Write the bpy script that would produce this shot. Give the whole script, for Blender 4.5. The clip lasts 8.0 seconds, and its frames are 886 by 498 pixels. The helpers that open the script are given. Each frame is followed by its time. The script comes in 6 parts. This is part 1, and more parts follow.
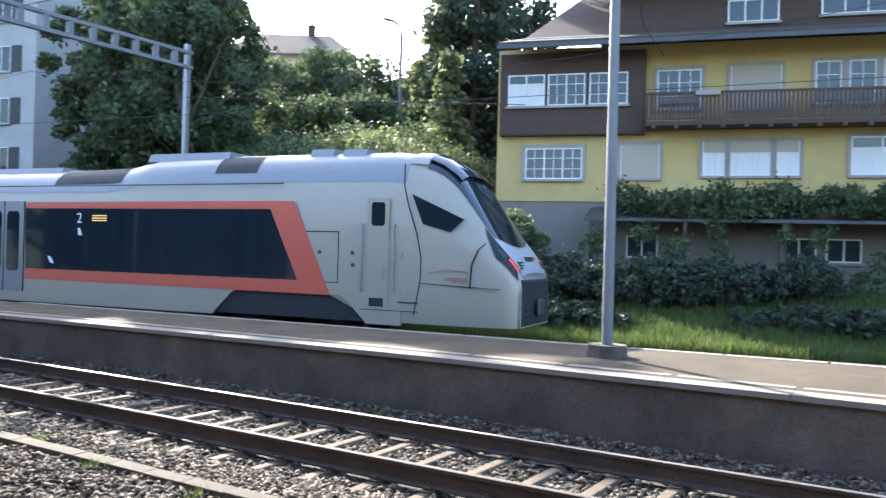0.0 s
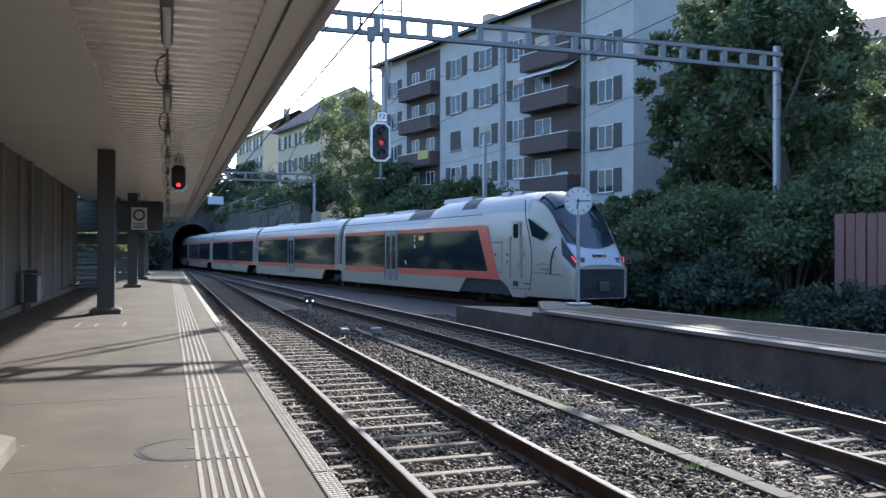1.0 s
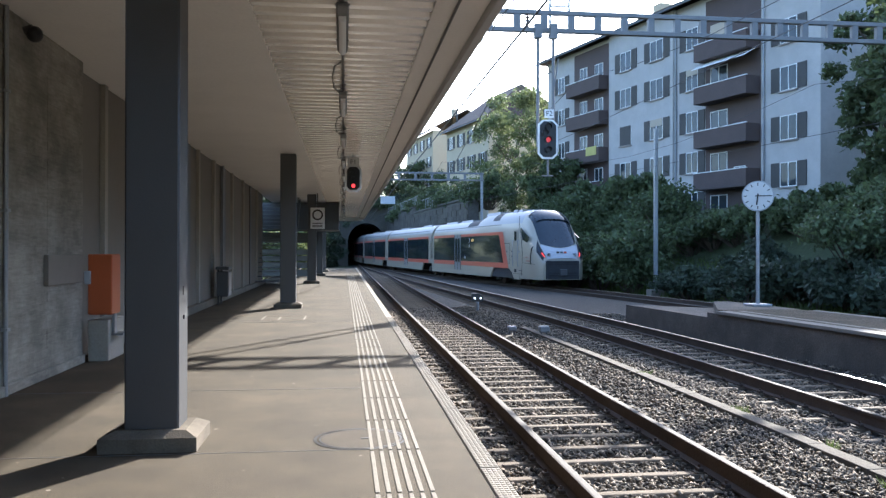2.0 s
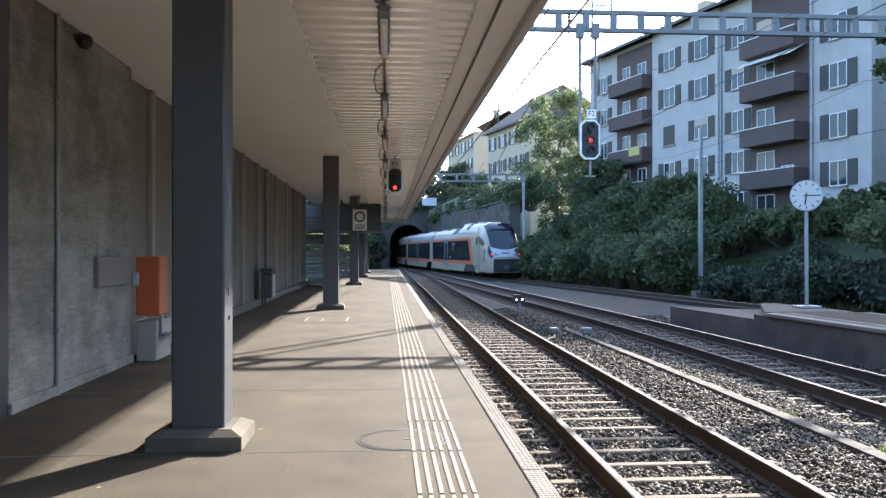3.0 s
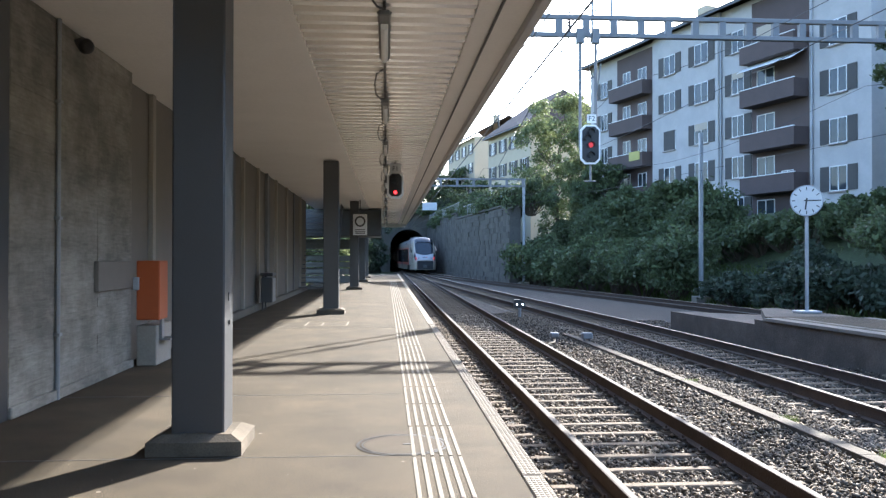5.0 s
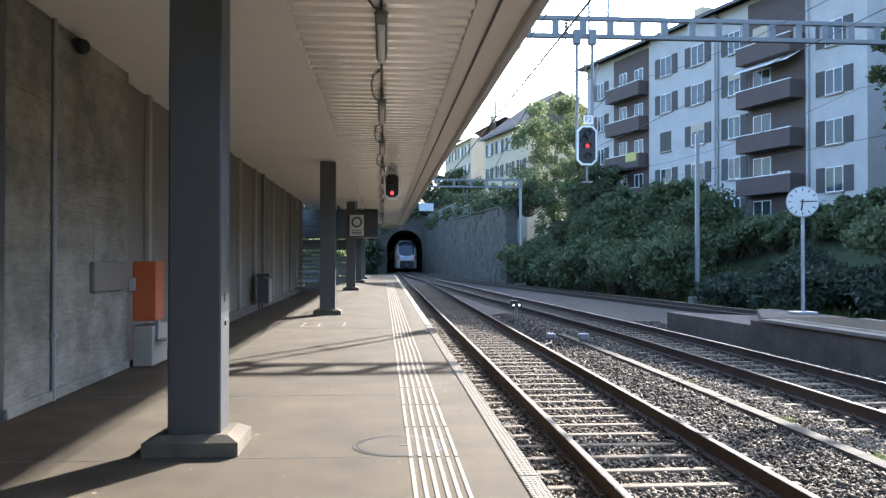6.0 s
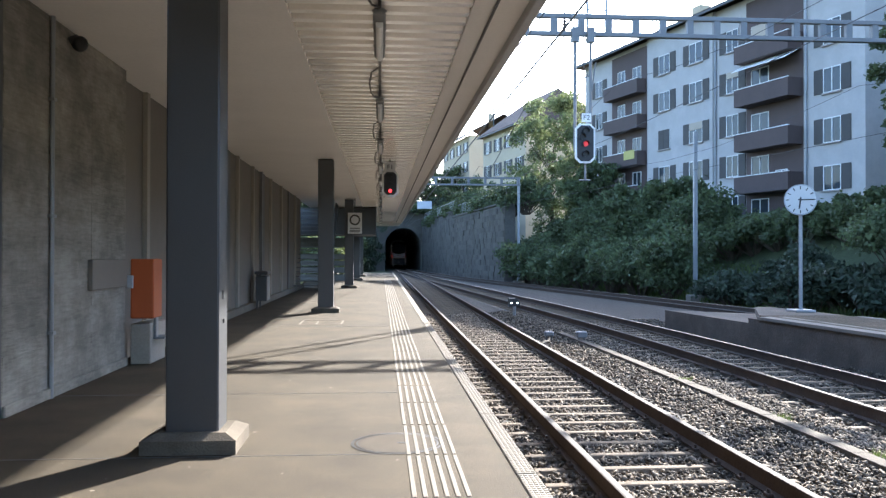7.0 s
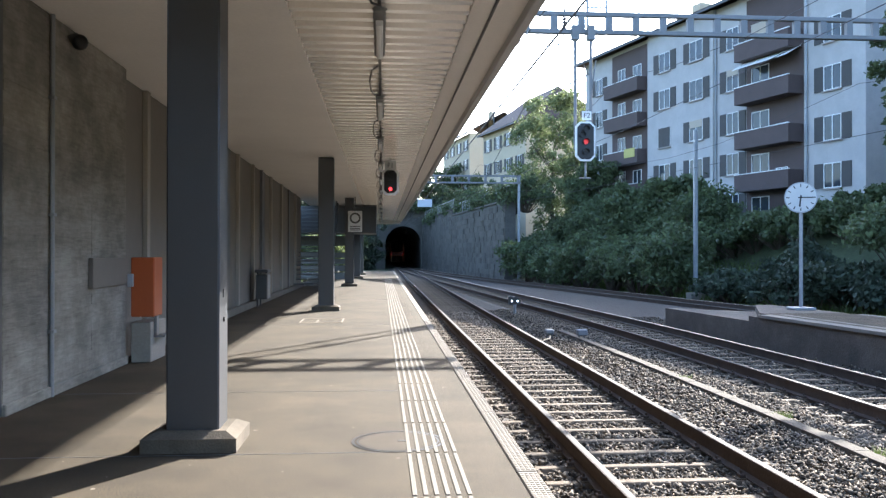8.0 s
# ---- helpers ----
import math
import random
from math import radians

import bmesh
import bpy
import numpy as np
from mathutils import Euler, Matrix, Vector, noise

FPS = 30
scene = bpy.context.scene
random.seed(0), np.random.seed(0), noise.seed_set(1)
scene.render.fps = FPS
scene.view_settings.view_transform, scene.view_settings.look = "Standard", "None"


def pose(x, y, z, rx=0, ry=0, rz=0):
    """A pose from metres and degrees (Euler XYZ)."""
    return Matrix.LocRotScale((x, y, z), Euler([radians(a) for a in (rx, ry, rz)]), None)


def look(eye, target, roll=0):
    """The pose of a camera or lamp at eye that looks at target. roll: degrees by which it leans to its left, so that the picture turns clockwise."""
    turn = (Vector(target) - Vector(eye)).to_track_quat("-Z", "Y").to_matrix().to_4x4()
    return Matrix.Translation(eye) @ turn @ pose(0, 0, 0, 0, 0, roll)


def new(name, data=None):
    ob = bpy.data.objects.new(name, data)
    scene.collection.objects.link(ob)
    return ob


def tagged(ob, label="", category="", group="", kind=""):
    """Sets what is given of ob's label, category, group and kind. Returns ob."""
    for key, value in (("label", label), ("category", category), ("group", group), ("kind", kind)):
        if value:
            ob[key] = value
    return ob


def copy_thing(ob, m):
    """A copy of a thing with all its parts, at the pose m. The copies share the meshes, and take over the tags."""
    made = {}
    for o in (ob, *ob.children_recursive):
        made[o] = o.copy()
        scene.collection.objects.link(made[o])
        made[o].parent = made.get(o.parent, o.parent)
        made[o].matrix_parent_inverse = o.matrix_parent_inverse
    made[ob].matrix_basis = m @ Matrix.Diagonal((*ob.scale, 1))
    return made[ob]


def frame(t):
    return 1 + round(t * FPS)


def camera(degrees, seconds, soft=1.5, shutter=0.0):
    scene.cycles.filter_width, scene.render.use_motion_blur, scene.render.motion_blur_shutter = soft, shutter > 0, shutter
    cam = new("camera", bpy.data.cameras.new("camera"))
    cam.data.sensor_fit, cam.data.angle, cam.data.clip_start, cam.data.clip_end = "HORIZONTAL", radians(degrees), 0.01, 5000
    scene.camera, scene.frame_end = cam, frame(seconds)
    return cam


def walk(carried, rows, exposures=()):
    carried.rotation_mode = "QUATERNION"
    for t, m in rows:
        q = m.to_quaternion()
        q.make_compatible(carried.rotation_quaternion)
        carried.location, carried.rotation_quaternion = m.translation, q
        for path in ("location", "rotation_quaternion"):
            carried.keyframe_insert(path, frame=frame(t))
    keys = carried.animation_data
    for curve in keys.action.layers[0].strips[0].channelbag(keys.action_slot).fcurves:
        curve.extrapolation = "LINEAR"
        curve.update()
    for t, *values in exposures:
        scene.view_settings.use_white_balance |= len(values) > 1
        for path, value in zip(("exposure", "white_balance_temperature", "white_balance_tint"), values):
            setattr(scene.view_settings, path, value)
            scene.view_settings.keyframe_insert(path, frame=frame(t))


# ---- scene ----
# World: +y runs along the platform towards the tunnel, +x across the tracks, platform top is z = 0.
RAIL = -0.565
EYE = (0.0, 0.0, 1.355)
cam = camera(56.75, 8.0, soft=1.35, shutter=0.08)
PATH = [(t, pose(*EYE, 90 + p, r, y)) for t, y, p, r in (
    (0.0, -58.28, .24, -1.49), (.2, -48.46, .28, -1.12), (.4, -39.36, .29, -.5), (.5, -35.43, .38, -.45),
    (.7, -27.89, .35, -.26), (1.0, -18.51, .26, -.12), (1.5, -10.46, .11, -.14), (2.0, -6.87, .09, -.11),
    (3.5, -3.69, .23, 0.), (4.0, -3.69, .37, -.03), (4.5, -3.81, .46, -.04), (6.0, -4.18, .57, -.07),
    (6.5, -4.28, .49, -.1), (7.0, -4.31, .42, -.1), (7.5, -4.28, .3, -.1), (8.0, -4.29, .29, -.05))]
walk(cam, PATH, exposures=[(0, 2.42, 5650, 10), (.5, 2.22, 5350, 10), (1.0, 1.72, 5200, 10), (2.0, 2.08, 5360, 10), (3.5, 2.37, 5440, 10), (8, 2.39, 5430, 10)])

# ---------------------------------------------------------------- world and sun
SUN_AZ, SUN_EL = 32.5, 27.6
world = bpy.data.worlds.new("sky")
scene.world = world
world.use_nodes = True
wn = world.node_tree.nodes
sky = wn.new("ShaderNodeTexSky")
sky.sky_type, sky.sun_disc = "NISHITA", False
sky.sun_elevation, sky.sun_rotation = radians(SUN_EL), radians(SUN_AZ)
sky.air_density, sky.dust_density = 1.0, 2.5
wn["Background"].inputs["Strength"].default_value = 0.15
world.node_tree.links.new(sky.outputs["Color"], wn["Background"].inputs["Color"])
sun = new("sun", bpy.data.lights.new("sun", "SUN"))
sun.data.energy, sun.data.angle, sun.data.color = 5.0, radians(.55), (1.0, .86, .68)
sd = Vector((math.sin(radians(SUN_AZ)) * math.cos(radians(SUN_EL)), math.cos(radians(SUN_AZ)) * math.cos(radians(SUN_EL)), math.sin(radians(SUN_EL))))
sun.matrix_world = look(sd * 100, (0, 0, 0))

# ---------------------------------------------------------------- materials
def mat(name, color, rough=.7, metal=0.0, var=.25, scale=6.0, fine=60.0, bump=.15, tint=None, spec=.5, island=0.0, rand=0.0, emit=None, stretch=(1, 1, 1), coat=0.0, trans=0.0, stain=0.0, speck=0.0, speck_scale=110):
    """A surface with two scales of variation, bump, and optional tone changes from piece to piece."""
    m = bpy.data.materials.new(name)
    m.use_nodes = True
    nt = m.node_tree
    N, Lk = nt.nodes, nt.links
    b = N["Principled BSDF"]
    tc = N.new("ShaderNodeTexCoord")
    mp = N.new("ShaderNodeMapping")
    mp.inputs["Scale"].default_value = stretch
    Lk.new(tc.outputs["Object"], mp.inputs["Vector"])
    n1 = N.new("ShaderNodeTexNoise")
    n1.inputs["Scale"].default_value, n1.inputs["Detail"].default_value = scale, 5
    n2 = N.new("ShaderNodeTexNoise")
    n2.inputs["Scale"].default_value, n2.inputs["Detail"].default_value = fine, 3
    Lk.new(mp.outputs[0], n1.inputs["Vector"])
    Lk.new(mp.outputs[0], n2.inputs["Vector"])
    ad = N.new("ShaderNodeMath")
    ad.operation = "ADD"
    Lk.new(n1.outputs[0], ad.inputs[0])
    Lk.new(n2.outputs[0], ad.inputs[1])
    fac = ad.outputs[0]
    if rand or island:
        src = N.new("ShaderNodeObjectInfo" if rand else "ShaderNodeNewGeometry")
        sc = N.new("ShaderNodeMath")
        sc.operation = "MULTIPLY_ADD"
        sc.inputs[1].default_value = (rand or island)
        Lk.new(src.outputs["Random" if rand else "Random Per Island"], sc.inputs[0])
        Lk.new(fac, sc.inputs[2])
        off = N.new("ShaderNodeMath")
        off.operation = "SUBTRACT"
        off.inputs[1].default_value = .5 * (rand or island)
        Lk.new(sc.outputs[0], off.inputs[0])
        fac = off.outputs[0]
    mr = N.new("ShaderNodeMapRange")
    mr.inputs["From Min"].default_value, mr.inputs["From Max"].default_value = .55, 1.45
    Lk.new(fac, mr.inputs["Value"])
    mx = N.new("ShaderNodeMix")
    mx.data_type = "RGBA"
    c = color
    d = tint or tuple(x * (1 - var) for x in c)
    mx.inputs["A"].default_value = (*d, 1)
    mx.inputs["B"].default_value = (*tuple(min(1, x * (1 + var * .6)) for x in c), 1)
    Lk.new(mr.outputs[0], mx.inputs["Factor"])
    col = mx.outputs["Result"]
    if stain:
        n3 = N.new("ShaderNodeTexNoise")
        n3.inputs["Scale"].default_value, n3.inputs["Detail"].default_value, n3.inputs["Roughness"].default_value = .9, 8, .7
        Lk.new(tc.outputs["Object"], n3.inputs["Vector"])
        r3 = N.new("ShaderNodeMapRange")
        r3.inputs["From Min"].default_value, r3.inputs["From Max"].default_value = .42, .62
        r3.inputs["To Min"].default_value = 1 - stain
        Lk.new(n3.outputs[0], r3.inputs["Value"])
        m3 = N.new("ShaderNodeMix")
        m3.data_type, m3.blend_type = "RGBA", "MULTIPLY"
        m3.inputs["Factor"].default_value = 1
        Lk.new(col, m3.inputs["A"])
        Lk.new(r3.outputs[0], m3.inputs["B"])
        col = m3.outputs["Result"]
    if speck:
        n4 = N.new("ShaderNodeTexNoise")
        n4.inputs["Scale"].default_value, n4.inputs["Detail"].default_value = speck_scale, 2
        Lk.new(tc.outputs["Object"], n4.inputs["Vector"])
        r4 = N.new("ShaderNodeMapRange")
        r4.inputs["From Min"].default_value, r4.inputs["From Max"].default_value = .36, .64
        r4.inputs["To Min"].default_value, r4.inputs["To Max"].default_value = 1 - speck, 1 + speck
        Lk.new(n4.outputs[0], r4.inputs["Value"])
        m4 = N.new("ShaderNodeMix")
        m4.data_type, m4.blend_type = "RGBA", "MULTIPLY"
        m4.inputs["Factor"].default_value = 1
        Lk.new(col, m4.inputs["A"])
        Lk.new(r4.outputs[0], m4.inputs["B"])
        col = m4.outputs["Result"]
    Lk.new(col, b.inputs["Base Color"])
    b.inputs["Roughness"].default_value = rough
    b.inputs["Metallic"].default_value = metal
    b.inputs["Specular IOR Level"].default_value = spec
    b.inputs["Coat Weight"].default_value = coat
    if trans:
        tr = N.new("ShaderNodeBsdfTranslucent")
        Lk.new(col, tr.inputs["Color"])
        ms = N.new("ShaderNodeMixShader")
        ms.inputs[0].default_value = trans
        Lk.new(b.outputs[0], ms.inputs[1])
        Lk.new(tr.outputs[0], ms.inputs[2])
        Lk.new(ms.outputs[0], N["Material Output"].inputs["Surface"])
    if bump:
        bp = N.new("ShaderNodeBump")
        bp.inputs["Strength"].default_value, bp.inputs["Distance"].default_value = bump, .02
        Lk.new(fac, bp.inputs["Height"])
        Lk.new(bp.outputs[0], b.inputs["Normal"])
    if emit:
        b.inputs["Emission Color"].default_value = (*emit[:3], 1)
        b.inputs["Emission Strength"].default_value = emit[3]
    return m


ASPHALT = mat("platform_asphalt", (.082, .064, .039), .95, var=.5, scale=1.6, fine=150, bump=.3, stain=.25, speck=.7, speck_scale=130, spec=.25)
EDGE = mat("edge_concrete", (.21, .178, .132), .85, var=.2, scale=4, fine=120, bump=.2)
WHITE_LINE = mat("white_guide_paint", (.198, .176, .139), .85, spec=.25, var=.35, scale=9, fine=90, bump=.1)
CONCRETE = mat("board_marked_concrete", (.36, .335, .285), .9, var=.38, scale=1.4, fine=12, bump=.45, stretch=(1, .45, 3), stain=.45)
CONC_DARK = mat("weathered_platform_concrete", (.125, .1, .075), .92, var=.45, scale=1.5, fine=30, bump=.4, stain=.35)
FOOT = mat("brown_foot_concrete", (.149, .123, .090), .92, var=.35, scale=4, fine=70, bump=.3, stain=.3, spec=.25)
CONC_LIGHT = mat("pale_concrete", (.194, .171, .135), .9, var=.25, scale=3, fine=60, bump=.3)
STONE = mat("quarry_stone", (.085, .078, .064), .95, var=.35, scale=3, fine=20, bump=.5, island=.7)
BALLAST = mat("ballast_bed", (.047, .039, .030), .95, var=.8, scale=14, fine=26, bump=1.0, speck=.6, speck_scale=22)
GRAVEL = mat("gravel_stones", (.156, .125, .089), .9, spec=.3, var=.8, scale=2, fine=40, bump=.3, island=1.1)
SLEEPER = mat("weathered_sleeper", (.15, .115, .078), .9, spec=.2, var=.3, scale=4, fine=50, bump=.3, rand=.5, stain=.3)
RAILM = mat("rusty_rail_steel", (.075, .055, .042), .85, .0, spec=.2, var=.4, scale=3, fine=40, bump=.2)
RAILTOP = mat("polished_rail_head", (.2, .178, .155), .5, .8, var=.1, scale=3, fine=60, bump=.03)
RAIL_DULL = mat("dull_rail_head", (.085, .07, .055), .8, .0, spec=.3, var=.3, scale=3, fine=60, bump=.05)
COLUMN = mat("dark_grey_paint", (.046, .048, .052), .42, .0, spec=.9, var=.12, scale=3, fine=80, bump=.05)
CEIL = mat("painted_canopy_panel", (.80, .78, .76), .55, 0, var=.08, scale=1.2, fine=25, bump=.05)
CORR = mat("corrugated_ceiling_sheet", (.80, .78, .76), .26, .65, var=.1, scale=1.5, fine=30, bump=.05)
FASCIA = mat("aluminium_fascia", (.5, .5, .5), .45, .5, var=.1, scale=2, fine=30, bump=.04)
STEEL = mat("galvanised_steel", (.33, .34, .35), .5, .6, var=.2, scale=4, fine=60, bump=.08)
GANTRY = mat("weathered_gantry_steel", (.19, .195, .2), .6, .3, var=.2, scale=3, fine=40, bump=.1)
STEEL_DARK = mat("dark_steel", (.08, .082, .085), .5, .4, var=.2, scale=4, fine=60, bump=.08)
WIRE = mat("cable_rubber", (.03, .03, .03), .6, var=.2)
ORANGE = mat("orange_enamel", (.46, .105, .028), .45, var=.1, scale=2, fine=50, bump=.03)
PLATE = mat("blue_grey_plate", (.42, .47, .52), .5, var=.1)
GREYBOX = mat("grey_panel", (.205, .185, .16), .7, var=.1)
BLACK = mat("black_plastic", (.015, .015, .016), .5, var=.3)
WHITE = mat("white_enamel", (.75, .75, .73), .45, var=.06)
RED_LIT = mat("red_signal_lamp", (.6, .02, .02), .3, emit=(1, .03, .03, .9))
RED_DIM = mat("dim_red_signal_lamp", (.5, .03, .03), .3, emit=(1, .04, .04, .1))
TAIL_LIT = mat("red_tail_lamp", (.2, .015, .012), .3, emit=(1, .06, .04, .4))
TUBE = mat("tube_diffuser", (.88, .88, .88), .3, var=.05)
LAMP_WHITE = mat("white_marker_lamp", (.8, .8, .8), .3, emit=(1, 1, .95, 2))
TRAIN_GREY = mat("silver_train_paint", (.365, .325, .255), .42, .05, var=.05, scale=.8, fine=12, bump=.01, coat=.3)
TRAIN_ROOF = mat("silver_train_roof", (.24, .245, .25), .42, .2, var=.08, scale=.8, fine=12, bump=.01)
CHIN = mat("pale_chin_paint", (.42, .43, .45), .38, .1, var=.05, coat=.3)
TRAIN_RED = mat("coral_red_paint", (.55, .11, .07), .35, 0, var=.05, scale=1, fine=20, bump=.01, coat=.3)
TRAIN_GLASS = mat("tinted_train_glass", (.012, .02, .03), .06, 0, var=.2, scale=1, fine=5, bump=0, spec=.8)
TRAIN_DARK = mat("underframe_black", (.03, .032, .036), .7, .2, var=.4, scale=3, fine=20, bump=.3)
FADED_RED = mat("faded_red_print", (.36, .2, .16), .5, var=.1)
LID = mat("manhole_infill", (.078, .064, .046), .95, spec=.15, var=.3, scale=5, fine=90, bump=.25)
RIB = mat("pale_painted_rib", (.36, .33, .28), .8, var=.2, scale=2, fine=40, bump=.1)
DIAL = mat("grey_white_dial", (.5, .5, .48), .5, var=.08)
RUBBER = mat("bellows_rubber", (.02, .02, .022), .85, var=.3)
APART = mat("pale_render_wall", (.46, .44, .42), .9, var=.12, scale=.7, fine=20, bump=.1, stain=.1)
APART2 = mat("cream_render_wall", (.52, .44, .31), .9, var=.12, scale=.7, fine=20, bump=.1)
YELLOW = mat("yellow_render_wall", (.546, .414, .167), .9, var=.1, scale=.8, fine=20, bump=.12, stain=.1)
BROWN = mat("dark_brown_timber", (.075, .045, .032), .75, var=.3, scale=1.5, fine=18, bump=.3, stretch=(1, 1, 4))
BALCONY = mat("brown_balcony_panel", (.085, .06, .054), .75, var=.2, scale=1, fine=15, bump=.1)
SHUTTER = mat("grey_shutter", (.075, .07, .064), .75, var=.2, scale=3, fine=30, bump=.5, stretch=(1, 1, 14))
SCREEN = mat("cab_windscreen_glass", (.02, .028, .036), .05, 0, var=.3, scale=.8, fine=4, bump=0, spec=.7)
BLIND = mat("roller_blind_slats", (.42, .36, .28), .7, var=.1, scale=2, fine=40, bump=.2, stretch=(1, 1, 12))
ROOF = mat("brown_roof_tiles", (.075, .052, .042), .85, var=.35, scale=3, fine=12, bump=.6)
GLASS = mat("window_glass", (.04, .05, .06), .06, 0, var=.3, scale=.6, fine=3, bump=0, spec=.55)
CURTAIN = mat("net_curtain", (.72, .7, .68), .9, var=.15, scale=2, fine=26, bump=.3, stretch=(6, 6, .3))
TRIM = mat("stone_window_surround", (.34, .30, .27), .85, var=.15, scale=3, fine=30, bump=.2)
GRASS_GROUND = mat("grassy_earth", (.06, .075, .03), .95, var=.5, scale=.5, fine=9, bump=.5)
GRASS = mat("grass_blades", (.09, .125, .028), .7, var=.35, scale=1, fine=8, bump=0, island=.8, trans=.4)
LEAF = mat("broad_leaves", (.09, .12, .05), .6, var=.4, scale=.6, fine=4, bump=0, island=.9, trans=.35)
LEAF_PALE = mat("pale_shrub_leaves", (.16, .19, .08), .6, var=.4, scale=.6, fine=4, bump=0, island=.9, trans=.4)
LEAF_DARK = mat("dark_conifer_needles", (.05, .07, .04), .7, var=.4, scale=.6, fine=4, bump=0, island=.9, trans=.25)
BARK = mat("tree_bark", (.09, .07, .05), .95, var=.4, scale=6, fine=30, bump=.6)
FENCE_RED = mat("faded_red_sheet", (.2, .098, .083), .8, var=.15, scale=1, fine=20, bump=.08)
TROUGH = mat("trough_concrete", (.115, .099, .076), .95, spec=.2, var=.25, scale=3, fine=60, bump=.3, stain=.2)
EARTH = mat("tunnel_masonry", (.1, .095, .085), .95, var=.4, scale=1, fine=10, bump=.5)

# ---------------------------------------------------------------- mesh helpers
def box(bm, x0, x1, y0, y1, z0, z1, bevel=0.0, m=None):
    g = bmesh.ops.create_cube(bm, size=1)
    vs = g["verts"]
    for v in vs:
        v.co = Vector((x0 + (v.co.x + .5) * (x1 - x0), y0 + (v.co.y + .5) * (y1 - y0), z0 + (v.co.z + .5) * (z1 - z0)))
    if bevel:
        es = list({e for v in vs for e in v.link_edges})
        vs = bmesh.ops.bevel(bm, geom=es, offset=bevel, segments=1, affect="EDGES")["verts"]
    if m is not None:
        bmesh.ops.transform(bm, matrix=m, verts=[v for v in vs if v.is_valid])
    return bm


def rod(bm, a, b, r, seg=8, r2=None):
    a, b = Vector(a), Vector(b)
    d = b - a
    m = Matrix.Translation((a + b) / 2) @ d.to_track_quat("Z", "Y").to_matrix().to_4x4()
    bmesh.ops.create_cone(bm, cap_ends=True, segments=seg, radius1=r, radius2=r if r2 is None else r2, depth=d.length, matrix=m)
    return bm


def tube(bm, pts, r, seg=6):
    pts = [Vector(p) for p in pts]
    rings = []
    for i, p in enumerate(pts):
        d = (pts[min(i + 1, len(pts) - 1)] - pts[max(i - 1, 0)]).normalized()
        u = d.orthogonal().normalized() if i == 0 else (u - d * u.dot(d)).normalized()
        w = d.cross(u)
        rings.append([bm.verts.new(p + (u * math.cos(6.28318 * k / seg) + w * math.sin(6.28318 * k / seg)) * r) for k in range(seg)])
    for a, b in zip(rings[:-1], rings[1:]):
        for k in range(seg):
            bm.faces.new((a[k], a[(k + 1) % seg], b[(k + 1) % seg], b[k]))
    bm.faces.new(rings[0][::-1])
    bm.faces.new(rings[-1])
    return bm


def slab(bm, pts, depth):
    """A flat polygon (list of 3D points) given thickness along the vector depth."""
    d = Vector(depth)
    a = [bm.verts.new(p) for p in pts]
    b = [bm.verts.new(Vector(p) + d) for p in pts]
    n = len(pts)
    bm.faces.new(a)
    bm.faces.new(b[::-1])
    for i in range(n):
        bm.faces.new((a[(i + 1) % n], a[i], b[i], b[(i + 1) % n]))
    return bm


def mesh_of(name, bm, material, smooth=False):
    bmesh.ops.recalc_face_normals(bm, faces=bm.faces[:])
    me = bpy.data.meshes.new(name)
    bm.to_mesh(me)
    bm.free()
    me.materials.append(material)
    if smooth:
        for p in me.polygons:
            p.use_smooth = True
    return me


def part(name, bm, material, parent=None, label="", smooth=False, m=None):
    ob = new(name, mesh_of(name, bm, material, smooth) if isinstance(bm, bmesh.types.BMesh) else bm)
    ob.parent = parent
    if m is not None:
        ob.matrix_basis = m
    if label:
        ob["label"] = label
    return ob


def thing(name, m, label, category, group="", kind=""):
    ob = new(name)
    ob.matrix_basis = m
    return tagged(ob, label, category, group, kind)


def B():
    return bmesh.new()


def raw(name, verts, faces, material):
    me = bpy.data.meshes.new(name)
    me.from_pydata(verts, [], faces)
    me.materials.append(material)
    return me


def curve_x(knots):
    """A smooth x(y) through the knots (monotone cubic by finite differences)."""
    ys = np.array([k[0] for k in knots], float)
    xs = np.array([k[1] for k in knots], float)
    sl = np.gradient(xs, ys)

    def fn(y):
        i = int(np.clip(np.searchsorted(ys, y) - 1, 0, len(ys) - 2))
        h = ys[i + 1] - ys[i]
        u = (y - ys[i]) / h
        if u < 0:
            return float(xs[0] + sl[0] * (y - ys[0]))
        if u > 1:
            return float(xs[-1] + sl[-1] * (y - ys[-1]))
        return float((1 + 2 * u) * (1 - u) ** 2 * xs[i] + u * (1 - u) ** 2 * h * sl[i] + u * u * (3 - 2 * u) * xs[i + 1] + u * u * (u - 1) * h * sl[i + 1])
    return fn


track_1 = curve_x([(-40, 2.72), (0, 2.72), (40, 2.72), (112, 2.72), (240, 2.72)])
track_2 = curve_x([(-40, 6.96), (0, 6.97), (12, 6.96), (20, 6.77), (28, 6.36), (40, 5.65), (60, 4.5), (80, 3.5), (100, 2.85), (120, 2.72), (240, 2.72)])
track_3 = curve_x([(-60, 25.4), (0, 17.0), (24, 13.5), (41, 11.03), (68, 7.15), (84, 5.2), (105, 3.4), (122, 2.78), (150, 2.72), (300, 2.72)])

# ---------------------------------------------------------------- ground
def sstep(a, b, v):
    u = np.clip((v - a) / (b - a), 0, 1)
    return u * u * (3 - 2 * u)


